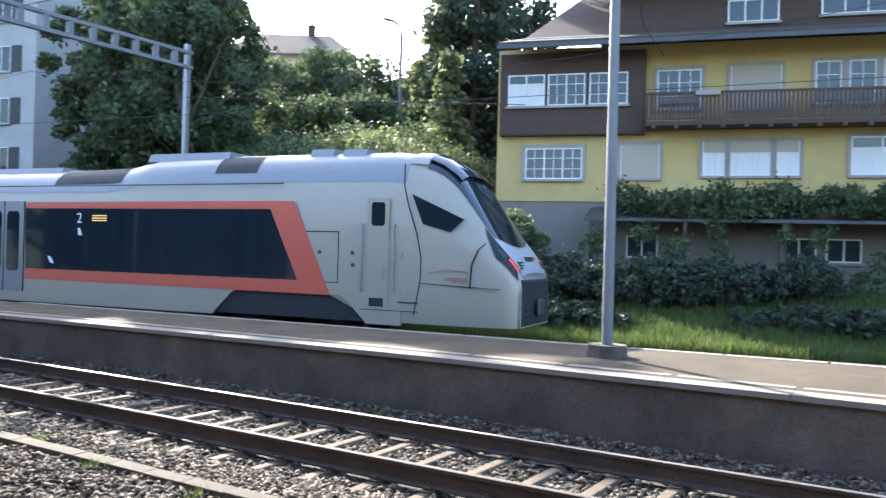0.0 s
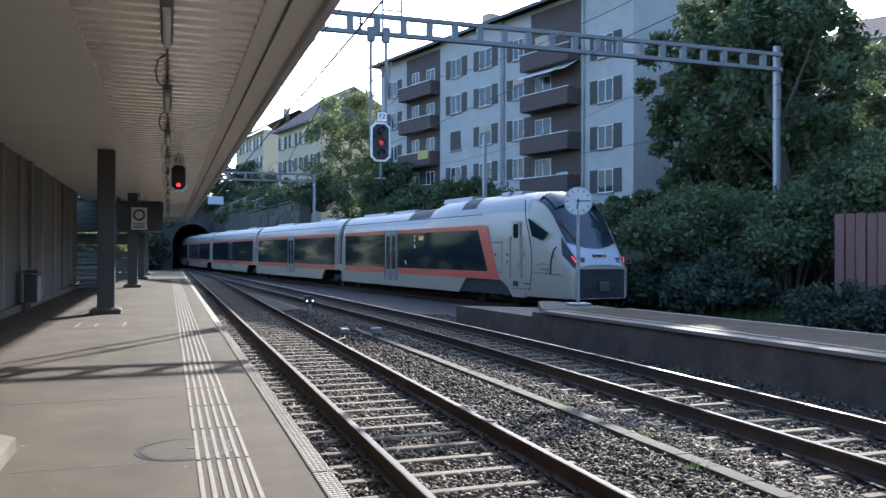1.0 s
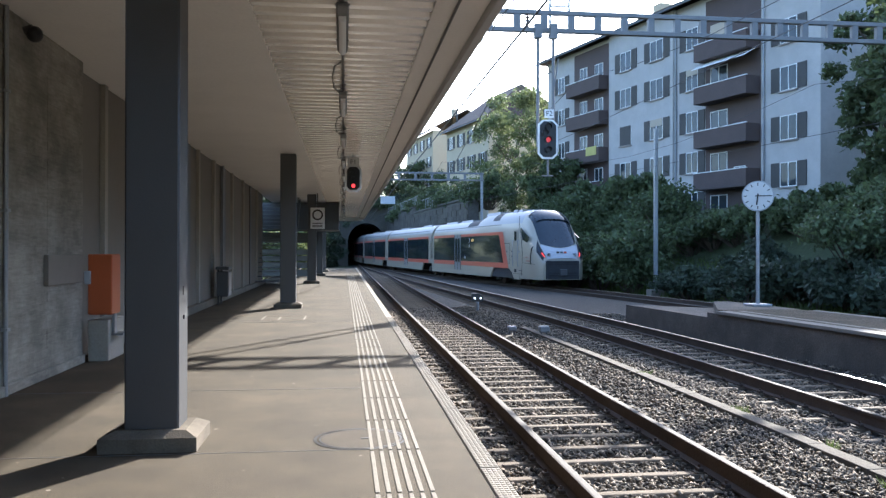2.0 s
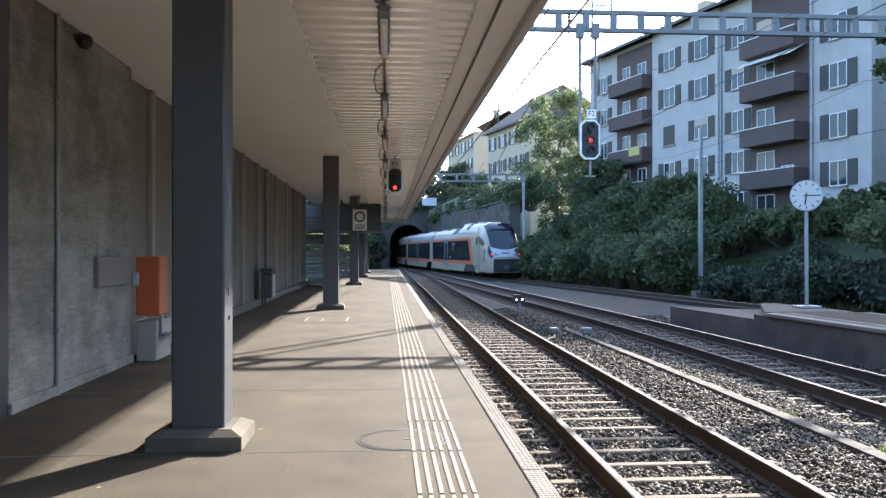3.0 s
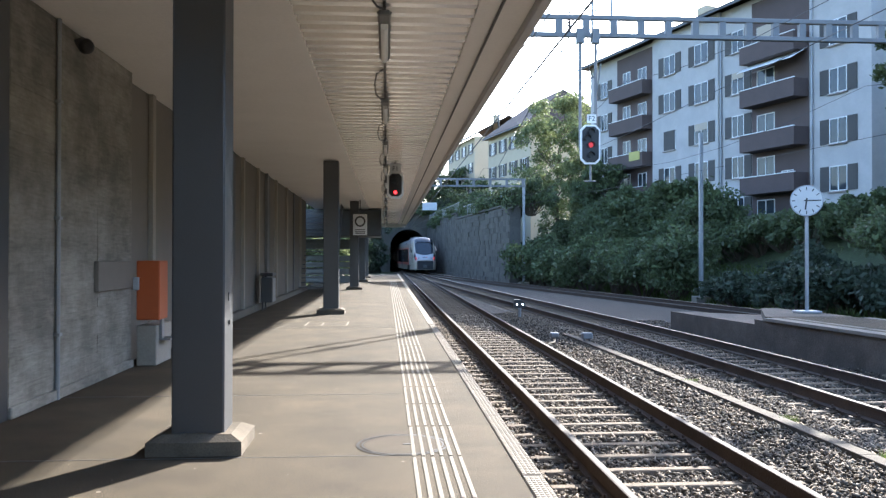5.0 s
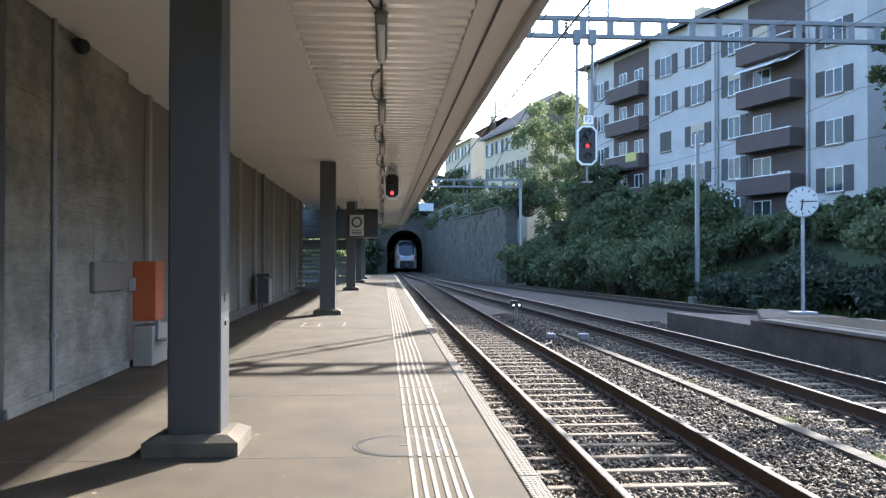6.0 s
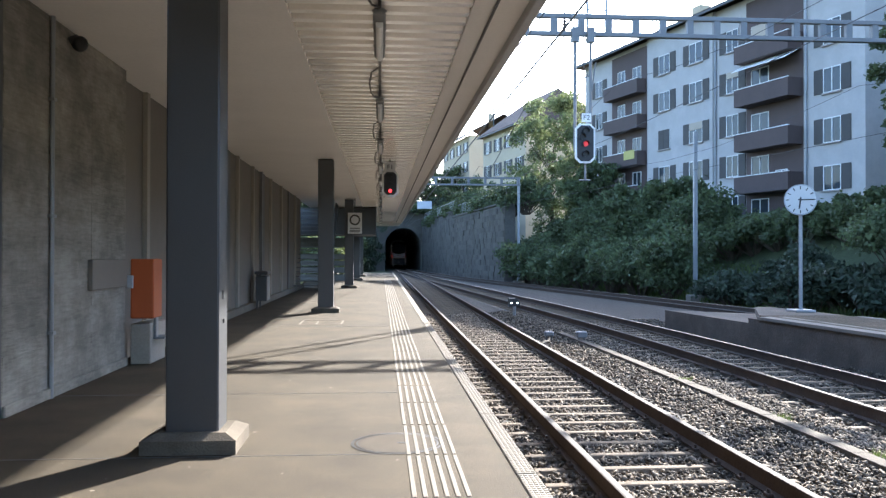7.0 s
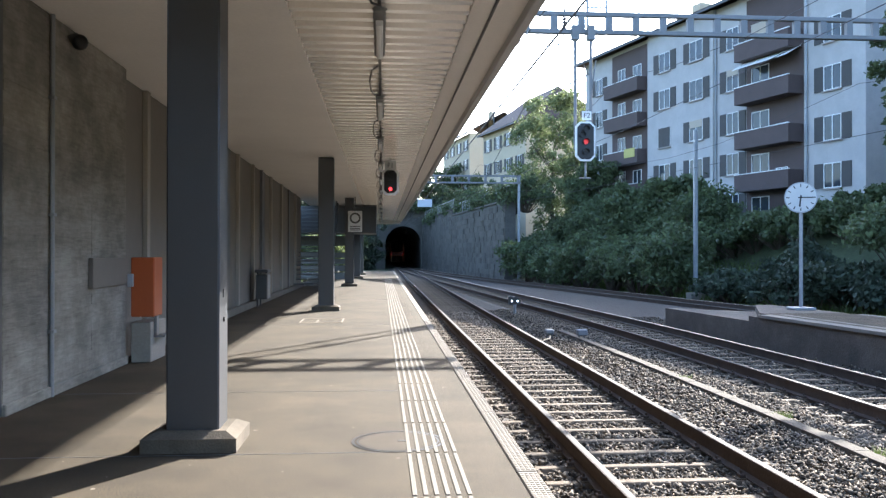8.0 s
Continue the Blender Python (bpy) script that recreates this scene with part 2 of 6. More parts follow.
def ground_z(x, y):
    """Flat railway bed, a bank behind the far track, and the hill."""
    x0 = 19.8 - .12 * np.clip(y, -30, 120)
    d = x - x0
    near = sstep(0, 9, d) * (1.2 + 3.6 * sstep(14, 36, y)) * sstep(0, 1, d + 1)
    hill = 13 * sstep(12, 60, d) + 26 * sstep(55, 170, d)
    back = 16 * sstep(118, 150, y) * sstep(-60, 0, x + 40)
    left = 9 * sstep(-8, -30, x) * sstep(40, 80, y)
    return -.84 + near + hill + np.maximum(back - near - hill, 0) * .9 + left


def make_ground():
    xs = np.concatenate([np.linspace(-1500, -60, 10), np.linspace(-50, 12, 14), np.linspace(13, 60, 48), np.linspace(64, 200, 30), np.linspace(230, 1500, 8)])
    ys = np.concatenate([np.linspace(-1500, -60, 9), np.linspace(-50, 110, 80), np.linspace(114, 200, 20), np.linspace(230, 1800, 9)])
    X, Y = np.meshgrid(xs, ys)
    Z = ground_z(X, Y)
    tun = (np.abs(X - 2.9) < 14) & (Y > 100) & (Y < 260)
    Z = np.where(tun, -.84, Z)
    v = np.stack([X, Y, Z], -1).reshape(-1, 3)
    n = len(xs)
    f = [(j * n + i, j * n + i + 1, (j + 1) * n + i + 1, (j + 1) * n + i) for j in range(len(ys) - 1) for i in range(n - 1)]
    ob = new("ground", raw("ground", v.tolist(), f, GRASS_GROUND))
    for p in ob.data.polygons:
        p.use_smooth = True
    tagged(ob, "grassy railway land rising into a green hillside", "ground", kind="structure")


make_ground()


def shoulder(x, t2):
    """How far the ballast is heaped up between the tracks, 0 to 1."""
    return min(1.0, max(0.0, (min(abs(x - 2.72), abs(x - t2)) - 1.2) / .5))


def ballast_bed():
    ys = np.linspace(-30, 112, 143)
    right = [max(track_3(y) + 2.3, 5.6) for y in ys]
    vs, fs = [], []
    for y, r in zip(ys, right):
        t2 = track_2(y)
        xs = [.97 + (r - .97) * k / 31 for k in range(32)]
        vs += [(x, y, RAIL - .24 + .08 * shoulder(x, t2)) for x in xs] + [(r + .9, y, -.9)]
    for i in range(len(ys) - 1):
        for k in range(32):
            a = 33 * i + k
            fs.append((a, a + 1, a + 34, a + 33))
    ob = new("ballast_bed", raw("ballast_bed", vs, fs, BALLAST))
    tagged(ob, "grey crushed-stone ballast bed between the rails", "ballast", kind="structure")


ballast_bed()


def gravel():
    rng = np.random.default_rng(4)
    base = np.array([(1, 0, 0), (-1, 0, 0), (0, 1, 0), (0, -1, 0), (0, 0, 1), (0, 0, -1)], float)
    tri = [(0, 2, 4), (2, 1, 4), (1, 3, 4), (3, 0, 4), (2, 0, 5), (1, 2, 5), (3, 1, 5), (0, 3, 5)]

    def scatter(x0, x1, y0, y1, n):
        k = int(n)
        y = y0 + (y1 - y0) * rng.random(k) ** 1.35
        x = x0 + (x1 - x0) * rng.random(k)
        return np.stack([x, y], 1)
    pts = np.concatenate([scatter(1.0, 5.8, 3.5, 30, 82000), scatter(5.6, 8.8, -2.0, 26, 36000), scatter(3.3, 6.0, 2.0, 9, 18000)])
    d1 = np.abs(np.abs(pts[:, 0] - 2.72) - .75)
    x2 = np.array([track_2(y) for y in pts[:, 1]])
    d2 = np.abs(np.abs(pts[:, 0] - x2) - .75)
    near_1 = np.abs(pts[:, 0] - 2.72) < 1.25
    near_2 = np.abs(pts[:, 0] - x2) < 1.25
    on_1 = near_1 & (np.abs((pts[:, 1] - 6.931 + .27675) % .5535 - .27675) < .085)
    on_2 = near_2 & (np.abs((pts[:, 1] - 2.701 + .29355) % .5871 - .29355) < .085)
    keep = (d1 > .09) & (d2 > .09) & ~((on_1 | on_2) & (rng.random(len(pts)) < .93))
    pts, x2 = pts[keep], x2[keep]
    n = len(pts)
    size = .011 + .028 * rng.random((n, 1, 1)) ** 1.5
    v = base[None] * size * rng.uniform(.4, 1.5, (n, 6, 3)) * rng.uniform([.7, .7, .35], [1.4, 1.4, 1.0], (n, 3))[:, None]
    a = rng.uniform(0, 6.28, n)
    b = rng.uniform(-1.0, 1.0, n)
    ca, sa, cb, sb = np.cos(a)[:, None], np.sin(a)[:, None], np.cos(b)[:, None], np.sin(b)[:, None]
    x, y, z = v[..., 0], v[..., 1], v[..., 2]
    y, z = cb * y - sb * z, sb * y + cb * z
    x, y = ca * x - sa * y, sa * x + ca * y
    v = np.stack([x + pts[:, :1], y + pts[:, 1:], z + RAIL - .228 + rng.uniform(-.012, .03, (n, 1)) + .08 * np.clip((np.minimum(np.abs(pts[:, :1] - 2.72), np.abs(pts[:, :1] - x2[:, None])) - 1.2) / .5, 0, 1)], -1).reshape(-1, 3)
    f = (np.array(tri)[None] + 6 * np.arange(n)[:, None, None]).reshape(-1, 3)
    me = bpy.data.meshes.new("ballast_stones")
    me.vertices.add(len(v))
    me.vertices.foreach_set("co", v.ravel())
    me.loops.add(f.size)
    me.loops.foreach_set("vertex_index", f.ravel().astype(np.int32))
    me.polygons.add(len(f))
    me.polygons.foreach_set("loop_start", (3 * np.arange(len(f))).astype(np.int32))
    me.update()
    me.validate()
    me.materials.append(GRAVEL)
    tagged(new("ballast_stones", me), "loose angular grey ballast stones round the sleepers", "gravel", kind="stuff")


gravel()

# ---------------------------------------------------------------- platform beside the camera
def platform_one():
    bm = B()
    box(bm, -3.6, .83, -14, 62, -.9, 0)
    ob = part("platform_1", bm, ASPHALT)
    tagged(ob, "worn beige-grey asphalt platform surface", "platform", kind="structure")
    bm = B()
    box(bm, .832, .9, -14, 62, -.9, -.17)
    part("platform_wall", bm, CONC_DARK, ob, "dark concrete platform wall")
    # edge slabs with a raised dotted band
    bm = B()
    box(bm, .833, .965, .006, 1.898, -.16, .006, .008)
    for i in range(46):
        for j in range(4):
            cx, cy = .852 + .031 * j, .04 + .0405 * i
            lo, hi = ([bm.verts.new((cx + sx * w, cy + sy * w, h)) for sx, sy in ((-1, -1), (1, -1), (1, 1), (-1, 1))] for w, h in ((.0125, .005), (.0095, .0095)))
            bm.faces.new(hi)
            for a in range(4):
                bm.faces.new((lo[a], lo[(a + 1) % 4], hi[(a + 1) % 4], hi[a]))
    me = mesh_of("edge_slab", bm, EDGE)
    bm = B()
    box(bm, .833, .965, .006, 1.898, -.16, .006, .008)
    me_far = mesh_of("edge_slab_far", bm, EDGE)
    for k in range(-8, 30):
        part("edge_slab", me if -1 <= k < 6 else me_far, None, ob, m=pose(0, 5.03 + 1.91 * k, 0))
    for y in (5.6, 8.1, 15.6, 24.0):
        part("surface_joint", box(B(), -3.1, .16, y, y + .012, -.004, .0012), STEEL_DARK, ob)
    # six white guide ribs, in lengths of about a metre
    bm = B()
    box(bm, -.014, .014, .014, .966, -.005, .005, .003)
    rib = mesh_of("guide_rib", bm, WHITE_LINE)
    for k in range(-18, 41):
        for j in range(6):
            part("guide_rib", rib, None, ob, m=pose(.188 + .0618 * j + .002 * math.sin(k * 2.1), 4.57 + .985 * k, 0))
    return ob


plat1 = platform_one()


def canopy():
    z = 3.61
    bm = B()
    box(bm, -3.4, -.86, -14, 57, z, z + .3)
    box(bm, .82, 1.3, -14, 57, z - .015, z + .3)
    box(bm, -.86, .82, -14, 57, z + .1, z + .3)
    tagged(part("ceiling", bm, CEIL), "flat pale grey canopy soffit over the platform", "ceiling", kind="structure")
    # corrugated sheet with ribs across the platform
    vs, fs = [], []
    n = 0
    y = -14.0
    while y < 56.8:
        for dy, zz in ((0, .0), (.11, .0), (.135, .065), (.275, .065), (.3, 0)):
            vs += [(-.86, y + dy, z + zz), (.82, y + dy, z + zz)]
        y += .3
    for i in range(len(vs) // 2 - 1):
        fs.append((2 * i, 2 * i + 1, 2 * i + 3, 2 * i + 2))
    ob = new("ceiling_sheet", raw("ceiling_sheet", vs, fs, CORR))
    tagged(ob, "ribbed metal ceiling sheet along the canopy", "ceiling", kind="structure")
    bm = B()
    box(bm, 1.303, 1.4, -14, 57, z - .1, z + .36, .01)
    ob = part("trim", bm, FASCIA)
    tagged(ob, "grey aluminium fascia along the canopy edge", "fascia", kind="structure")
    bm = B()
    box(bm, -3.4, 1.3, 57.003, 57.1, z - .25, z + .36)
    part("end_fascia", bm, FASCIA, ob)
    bm = B()
    tube(bm, [(1.02, y, z - .03) for y in range(-6, 60, 9)], .014)
    part("conduit", bm, STEEL_DARK, ob, "thin dark conduit under the soffit")
    bm = B()
    box(bm, -3.4, 1.4, -14, 57, z + .304, z + .42)
    tagged(part("roof", bm, STEEL_DARK), "flat dark canopy roof", "roof", kind="structure")


canopy()


def station_wall():
    z1 = 3.605
    bm = B()
    box(bm, -3.5, -3.12, 7.02, 10.3, -.3, z1)
    ob = tagged(part("wall_west", bm, CONCRETE), "board-marked grey concrete wall with stains under the canopy", "wall", kind="structure")
    rng = random.Random(5)
    for i in range(35):
        y, z = 7.03, .1 + .1 * i
        for w in (.92, 1.15, 1.17):
            part("board_mark", box(B(), -3.123, -3.12 + rng.choice((.001, .002, .003, .005)), y, y + w, z + .004, z + .1, .001), CONCRETE, ob)
            y += w + .006
    bm = B()
    box(bm, -3.118, -3.085, 7.02, 10.3, 0, .1, .008)
    tagged(part("baseboard", bm, CONCRETE), "low concrete plinth along the wall foot", "plinth", kind="structure")
    # near recess, all in the columns' dark grey, and the rest of the wall in bays
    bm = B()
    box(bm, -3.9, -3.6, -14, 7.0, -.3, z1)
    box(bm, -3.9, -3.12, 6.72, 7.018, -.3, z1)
    part("recess_wall", bm, COLUMN, ob, "dark grey recess wall")
    bm = B()
    box(bm, -3.6, -3.3, 10.303, 34, -.3, z1)
    part("bay_wall", bm, GREYBOX, ob, "brown-grey wall bays between pale ribs")
    for y, w, pale in ((10.42, .2, 1), (11.7, .14, 1), (14.2, .2, 0), (16.0, .14, 1), (17.9, .35, 0), (19.0, .14, 1), (21.2, .14, 1), (23.2, .4, 0), (24.6, .16, 1), (27.2, .2, 1), (29.5, .4, 0), (31.5, .16, 1)):
        bm = B()
        box(bm, -3.3, -3.23 if pale else -3.27, y - w / 2, y + w / 2, 0, z1, .006)
        part("wall_rib", bm, RIB if pale else COLUMN, ob)
    bm = B()
    box(bm, -3.295, -3.16, 11.9, 34, 0, .16, .01)
    part("plinth", bm, CONC_LIGHT, ob)
    dp = thing("wall_conduit", pose(-3.09, 7.97, 0), "thin galvanised conduit fixed to the concrete wall", "pipe")
    part("pipe", rod(B(), (0, 0, 0), (0, 0, 3.6), .022, 10), STEEL, dp)
    for z in (.6, 1.7, 2.8):
        part("clamp", box(B(), -.03, .03, -.035, .035, z, z + .03), STEEL, dp)
    # behind the camera the platform is closed by plain walls
    bm = B()
    box(bm, -3.9, .95, -14.3, -14, -.9, 4)
    tagged(part("wall_south", bm, GREYBOX), "plain wall closing the covered platform", "wall", kind="structure")


station_wall()


# ---------------------------------------------------------------- far platform
def far_platform():
    def near(y):
        return float(np.interp(y, [-30, 6, 13.3, 18, 22], [8.95, 8.97, 8.62, 8.25, 7.85]))

    def far(y):
        return 12.3 - .095 * y
    ys = [-30, -10, 0, 6, 10, 13.3, 18]
    bm = B()
    slab(bm, [(near(y) + .3, y, -.9) for y in ys] + [(far(y) - .12, y, -.9) for y in ys[::-1]], (0, 0, .9))
    ob = part("platform_2", bm, ASPHALT)
    tagged(ob, "sunlit beige island platform with weathered concrete sides", "platform", kind="structure")
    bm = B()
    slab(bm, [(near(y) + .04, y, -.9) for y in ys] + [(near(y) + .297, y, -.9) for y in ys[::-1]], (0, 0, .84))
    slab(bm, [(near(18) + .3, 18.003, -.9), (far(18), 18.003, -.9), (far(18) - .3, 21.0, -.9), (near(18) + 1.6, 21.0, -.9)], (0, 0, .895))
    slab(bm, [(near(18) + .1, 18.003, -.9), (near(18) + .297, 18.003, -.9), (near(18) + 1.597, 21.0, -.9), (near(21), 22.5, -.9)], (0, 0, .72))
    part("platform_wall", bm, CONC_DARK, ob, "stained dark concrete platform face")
    for k in range(-16, 14):
        y0 = 1.35 * k
        if y0 + 1.35 > 18:
            continue
        bm = B()
        slab(bm, [(near(y0) - .02, y0 + .006, -.058), (near(y0) + .297, y0 + .006, -.058), (near(y0 + 1.35) + .297, y0 + 1.344, -.058), (near(y0 + 1.35) - .02, y0 + 1.344, -.058)], (0, 0, .062))
        part("edge_slab", bm, CONC_LIGHT, ob)
        bm = B()
        a, c = near(y0) + .46, near(y0 + 1.35) + .46
        slab(bm, [(a, y0 + .03, -.001), (a + .16, y0 + .03, -.001), (c + .16, y0 + 1.3, -.001), (c, y0 + 1.3, -.001)], (0, 0, .006))
        part("white_mark", bm, WHITE_LINE, ob)
        bm = B()
        a, c = far(y0) - .117, far(y0 + 1.35) - .117
        slab(bm, [(a, y0 + .02, -.2), (a + .2, y0 + .02, -.2), (c + .2, y0 + 1.33, -.2), (c, y0 + 1.33, -.2)], (0, 0, .206))
        part("far_kerb", bm, CONC_LIGHT, ob)


far_platform()


# ---------------------------------------------------------------- tracks
def rail_mesh(fn, side, y0, y1, head):
    prof_web = [(-.07, -.19), (.07, -.19), (.07, -.176), (.012, -.156), (.012, -.045), (.036, -.035), (.036, -.004), (-.036, -.004), (-.036, -.035), (-.012, -.045), (-.012, -.156), (-.07, -.176)]
    ys = np.arange(y0, y1 + .1, 2.0)
    k = len(prof_web)
    vs, fs = [], []
    for y in ys:
        x = fn(y) + side * .75
        vs += [(x + a, y, RAIL + b) for a, b in prof_web]
    for i in range(len(ys) - 1):
        for j in range(k):
            fs.append((i * k + j, i * k + (j + 1) % k, (i + 1) * k + (j + 1) % k, (i + 1) * k + j))
    v2, f2 = [], []
    for y in ys:
        x = fn(y) + side * .75
        v2 += [(x - .033, y, RAIL - .0035), (x - .024, y, RAIL), (x + .024, y, RAIL), (x + .033, y, RAIL - .0035)]
    for i in range(len(ys) - 1):
        for j in range(3):
            f2.append((i * 4 + j, i * 4 + j + 1, (i + 1) * 4 + j + 1, (i + 1) * 4 + j))
    return raw("rail", vs, fs, RAILM), raw("rail_head", v2, f2, head)


def sleeper_mesh(steel):
    bm = B()
    # a trough sleeper: narrow flat top, sloping flanks and ends
    prof = [(-.12, -.31), (-.062, -.198), (-.048, -.19), (.048, -.19), (.062, -.198), (.12, -.31)]
    rings = [[bm.verts.new((x, a, b - dz)) for a, b in prof] for x, dz in ((-1.28, .09), (-1.2, .01), (-.4, .004), (.4, .004), (1.2, .01), (1.28, .09))]
    for p, q in zip(rings[:-1], rings[1:]):
        for i in range(5):
            bm.faces.new((p[i], p[i + 1], q[i + 1], q[i]))
    bm.faces.new(rings[0])
    bm.faces.new(rings[-1][::-1])
    for sx in (-1, 1):
        box(bm, sx * .75 - .16, sx * .75 + .16, -.05, .05, -.194, -.18, .004)
    return mesh_of("sleeper", bm, SLEEPER)


def clip_mesh():
    bm = B()
    box(bm, -.03, .03, -.04, .04, -.18, -.145, .006)
    rod(bm, (0, 0, -.147), (0, 0, -.115), .014, 6)
    return mesh_of("rail_clip", bm, RAILM)


def make_track(fn, y0, y1, n0, n1, label, phase, step):
    tr = thing("railway_track", pose(0, 0, 0), label, "railway track", "railway tracks")
    for side in (-1, 1):
        r, h = rail_mesh(fn, side, y0, y1, RAIL_DULL if fn is track_1 or side < 0 else RAILTOP)
        ob = part("rail", r, None, tr, "rust-brown steel rail with a polished head")
        part("rail_head", h, None, ob, "polished running surface")
    sm, cm = sleeper_mesh(0), clip_mesh()
    y = n0 + phase
    while y < n1:
        a = math.atan2(fn(y + .5) - fn(y - .5), 1.0)
        ob = part("sleeper", sm, None, tr, m=pose(fn(y), y, RAIL, random.uniform(-.3, .3), 0, -math.degrees(a) + random.uniform(-.5, .5)))
        if y < 15 and fn is not track_3:
            for cx in (-.85, -.65, .65, .85):
                part("rail_clip", cm, None, ob, m=pose(cx, 0, 0))
        y += step


make_track(track_1, -30, 240, -15.7625, 112, "near railway track with weathered sleepers in ballast", .0, .5535)
make_track(track_2, -30, 96, -14.335, 82, "middle railway track with weathered sleepers in ballast", .01, .5871)
make_track(track_3, -50, 118, -14, 108, "far curving railway track with weathered sleepers", .1, .6)


def cable_trough():
    root = thing("cable_trough", pose(0, 0, 0), "narrow pale concrete cable trough with lids between the tracks", "cable trough")
    bm = B()
    box(bm, -.09, .09, .002, .498, -.06, .02, .005)
    me = mesh_of("trough_lid", bm, TROUGH)
    for k in range(-12, 42):
        y = k * .5
        x = 4.86 - .0012 * max(0, y - 8) ** 2
        part("trough_lid", me, None, root, m=pose(x + random.uniform(-.003, .003), y, RAIL - .1 + random.uniform(-.002, .002), random.uniform(-.2, .2), random.uniform(-.4, .4), .14 * max(0, y - 8)))


cable_trough()


# ---------------------------------------------------------------- tunnel and retaining walls
def tunnel():
    cx, hw, spring, base, y0, y1 = 2.95, 2.45, 2.6, -.9, 112.0, 250.0
    arch = [(cx - hw, base)] + [(cx - hw * math.cos(a), spring + hw * math.sin(a)) for a in np.linspace(0, math.pi, 15)] + [(cx + hw, base)]
    bm = B()
    # portal wall in two halves round the arch
    left = [(-9, base), (-9, 7.4), (cx, 7.4)] + [(x, z) for x, z in arch[:9][::-1]]
    right = [(16, base), (16, 7.4), (cx, 7.4)] + [(x, z) for x, z in arch[8:]]
    for poly in (left, right):
        slab(bm, [(x, y0, z) for x, z in poly], (0, 1.2, 0))
    ob = tagged(part("wall_north", bm, STONE), "dark stone tunnel portal wall", "tunnel portal", kind="structure")
    bm = B()
    inner = [(cx + (x - cx) * 1.0, z) for x, z in arch]
    outer = [(cx + (x - cx) * 1.22, base if z == base else spring + (z - spring) * 1.22) for x, z in arch]
    for i in range(len(arch) - 1):
        q = [inner[i], inner[i + 1], outer[i + 1], outer[i]]
        slab(bm, [(x, y0 - .12, z) for x, z in q], (0, .118, 0))
    part("arch_stones", bm, STONE, ob, "stone arch ring of the tunnel mouth")
    vs, fs = [], []
    for y in (y0 + 1.2, y1):
        vs += [(x, y, z) for x, z in arch]
    k = len(arch)
    for i in range(k - 1):
        fs.append((i, i + 1, k + i + 1, k + i))
    fs.append(tuple(range(k, 2 * k)))
    part("tunnel_lining", raw("tunnel_lining", vs, fs, EARTH), None, ob, "dark tunnel lining")


tunnel()


def retaining_wall():
    root = thing("retaining_wall", pose(0, 0, 0), "tall rough stone retaining wall beside the tracks", "retaining wall", kind="structure")
    pts = [(5.6, 112), (7.3, 85), (9.2, 60.5)]
    hs = (5.8, 5.2, 4.5)
    rng = random.Random(3)
    bmj = B()
    for (xa, ya), (xb, yb), ha in zip(pts[:-1], pts[1:], hs):
        slab(bmj, [(xa, ya, -.9), (xb, yb, -.9), (xb + .8, yb + .2, -.9), (xa + .8, ya + .2, -.9)], (0, 0, ha + .88))
    part("wall_core", bmj, EARTH, root)
    bm = B()
    for (xa, ya), (xb, yb), ha in zip(pts[:-1], pts[1:], hs):
        L = math.hypot(xb - xa, yb - ya)
        ux, uy = (xb - xa) / L, (yb - ya) / L
        z = -.8
        while z < ha - .3:
            h = rng.uniform(.38, .55)
            s = rng.uniform(-.4, 0)
            while s < L:
                w = rng.uniform(.6, 1.2)
                s0, s1 = max(s, 0) + .02, min(s + w, L) - .02
                if s1 - s0 > .1:
                    p = rng.uniform(.02, .09)
                    slab(bm, [(xa + ux * s0, ya + uy * s0, z + .02), (xa + ux * s1, ya + uy * s1, z + .02), (xa + ux * s1, ya + uy * s1, z + h), (xa + ux * s0, ya + uy * s0, z + h)], (uy * p, -ux * p, 0))
                s += w
            z += h
    ob = part("stone_courses", bm, STONE, root, "rough coursed stones")
    ob["kind"] = "stuff"
    bm = B()
    for (xa, ya), (xb, yb), ha in zip(pts[:-1], pts[1:], hs):
        slab(bm, [(xa - .15, ya, ha), (xb - .15, yb, ha), (xb + .9, yb + .2, ha), (xa + .9, ya + .2, ha)], (0, 0, .14))
    part("coping", bm, STONE, root)
    fence = thing("metal_railing", pose(0, 0, 0), "thin grey picket railing on top of the retaining wall", "railing")
    for (xa, ya), (xb, yb), ha in zip(pts[:-1], pts[1:], hs):
        part("rail", rod(B(), (xa + .3, ya, ha + 1.2), (xb + .3, yb, ha + 1.2), .03, 6), STEEL, fence)
        n = int(math.hypot(xb - xa, yb - ya) / .9)
        for i in range(n):
            u = i / n
            part("picket", rod(B(), (xa + (xb - xa) * u + .3, ya + (yb - ya) * u, ha + .1), (xa + (xb - xa) * u + .3, ya + (yb - ya) * u, ha + 1.2), .025, 5), STEEL, fence)
    return pts


RET = retaining_wall()

# ---------------------------------------------------------------- the train
# Car space: origin on the rails under the car's rear end, +y along the train, x across, z up from the rail heads.
ROOF_Z, ZC, HALF = 4.13, 1.3, 1.41


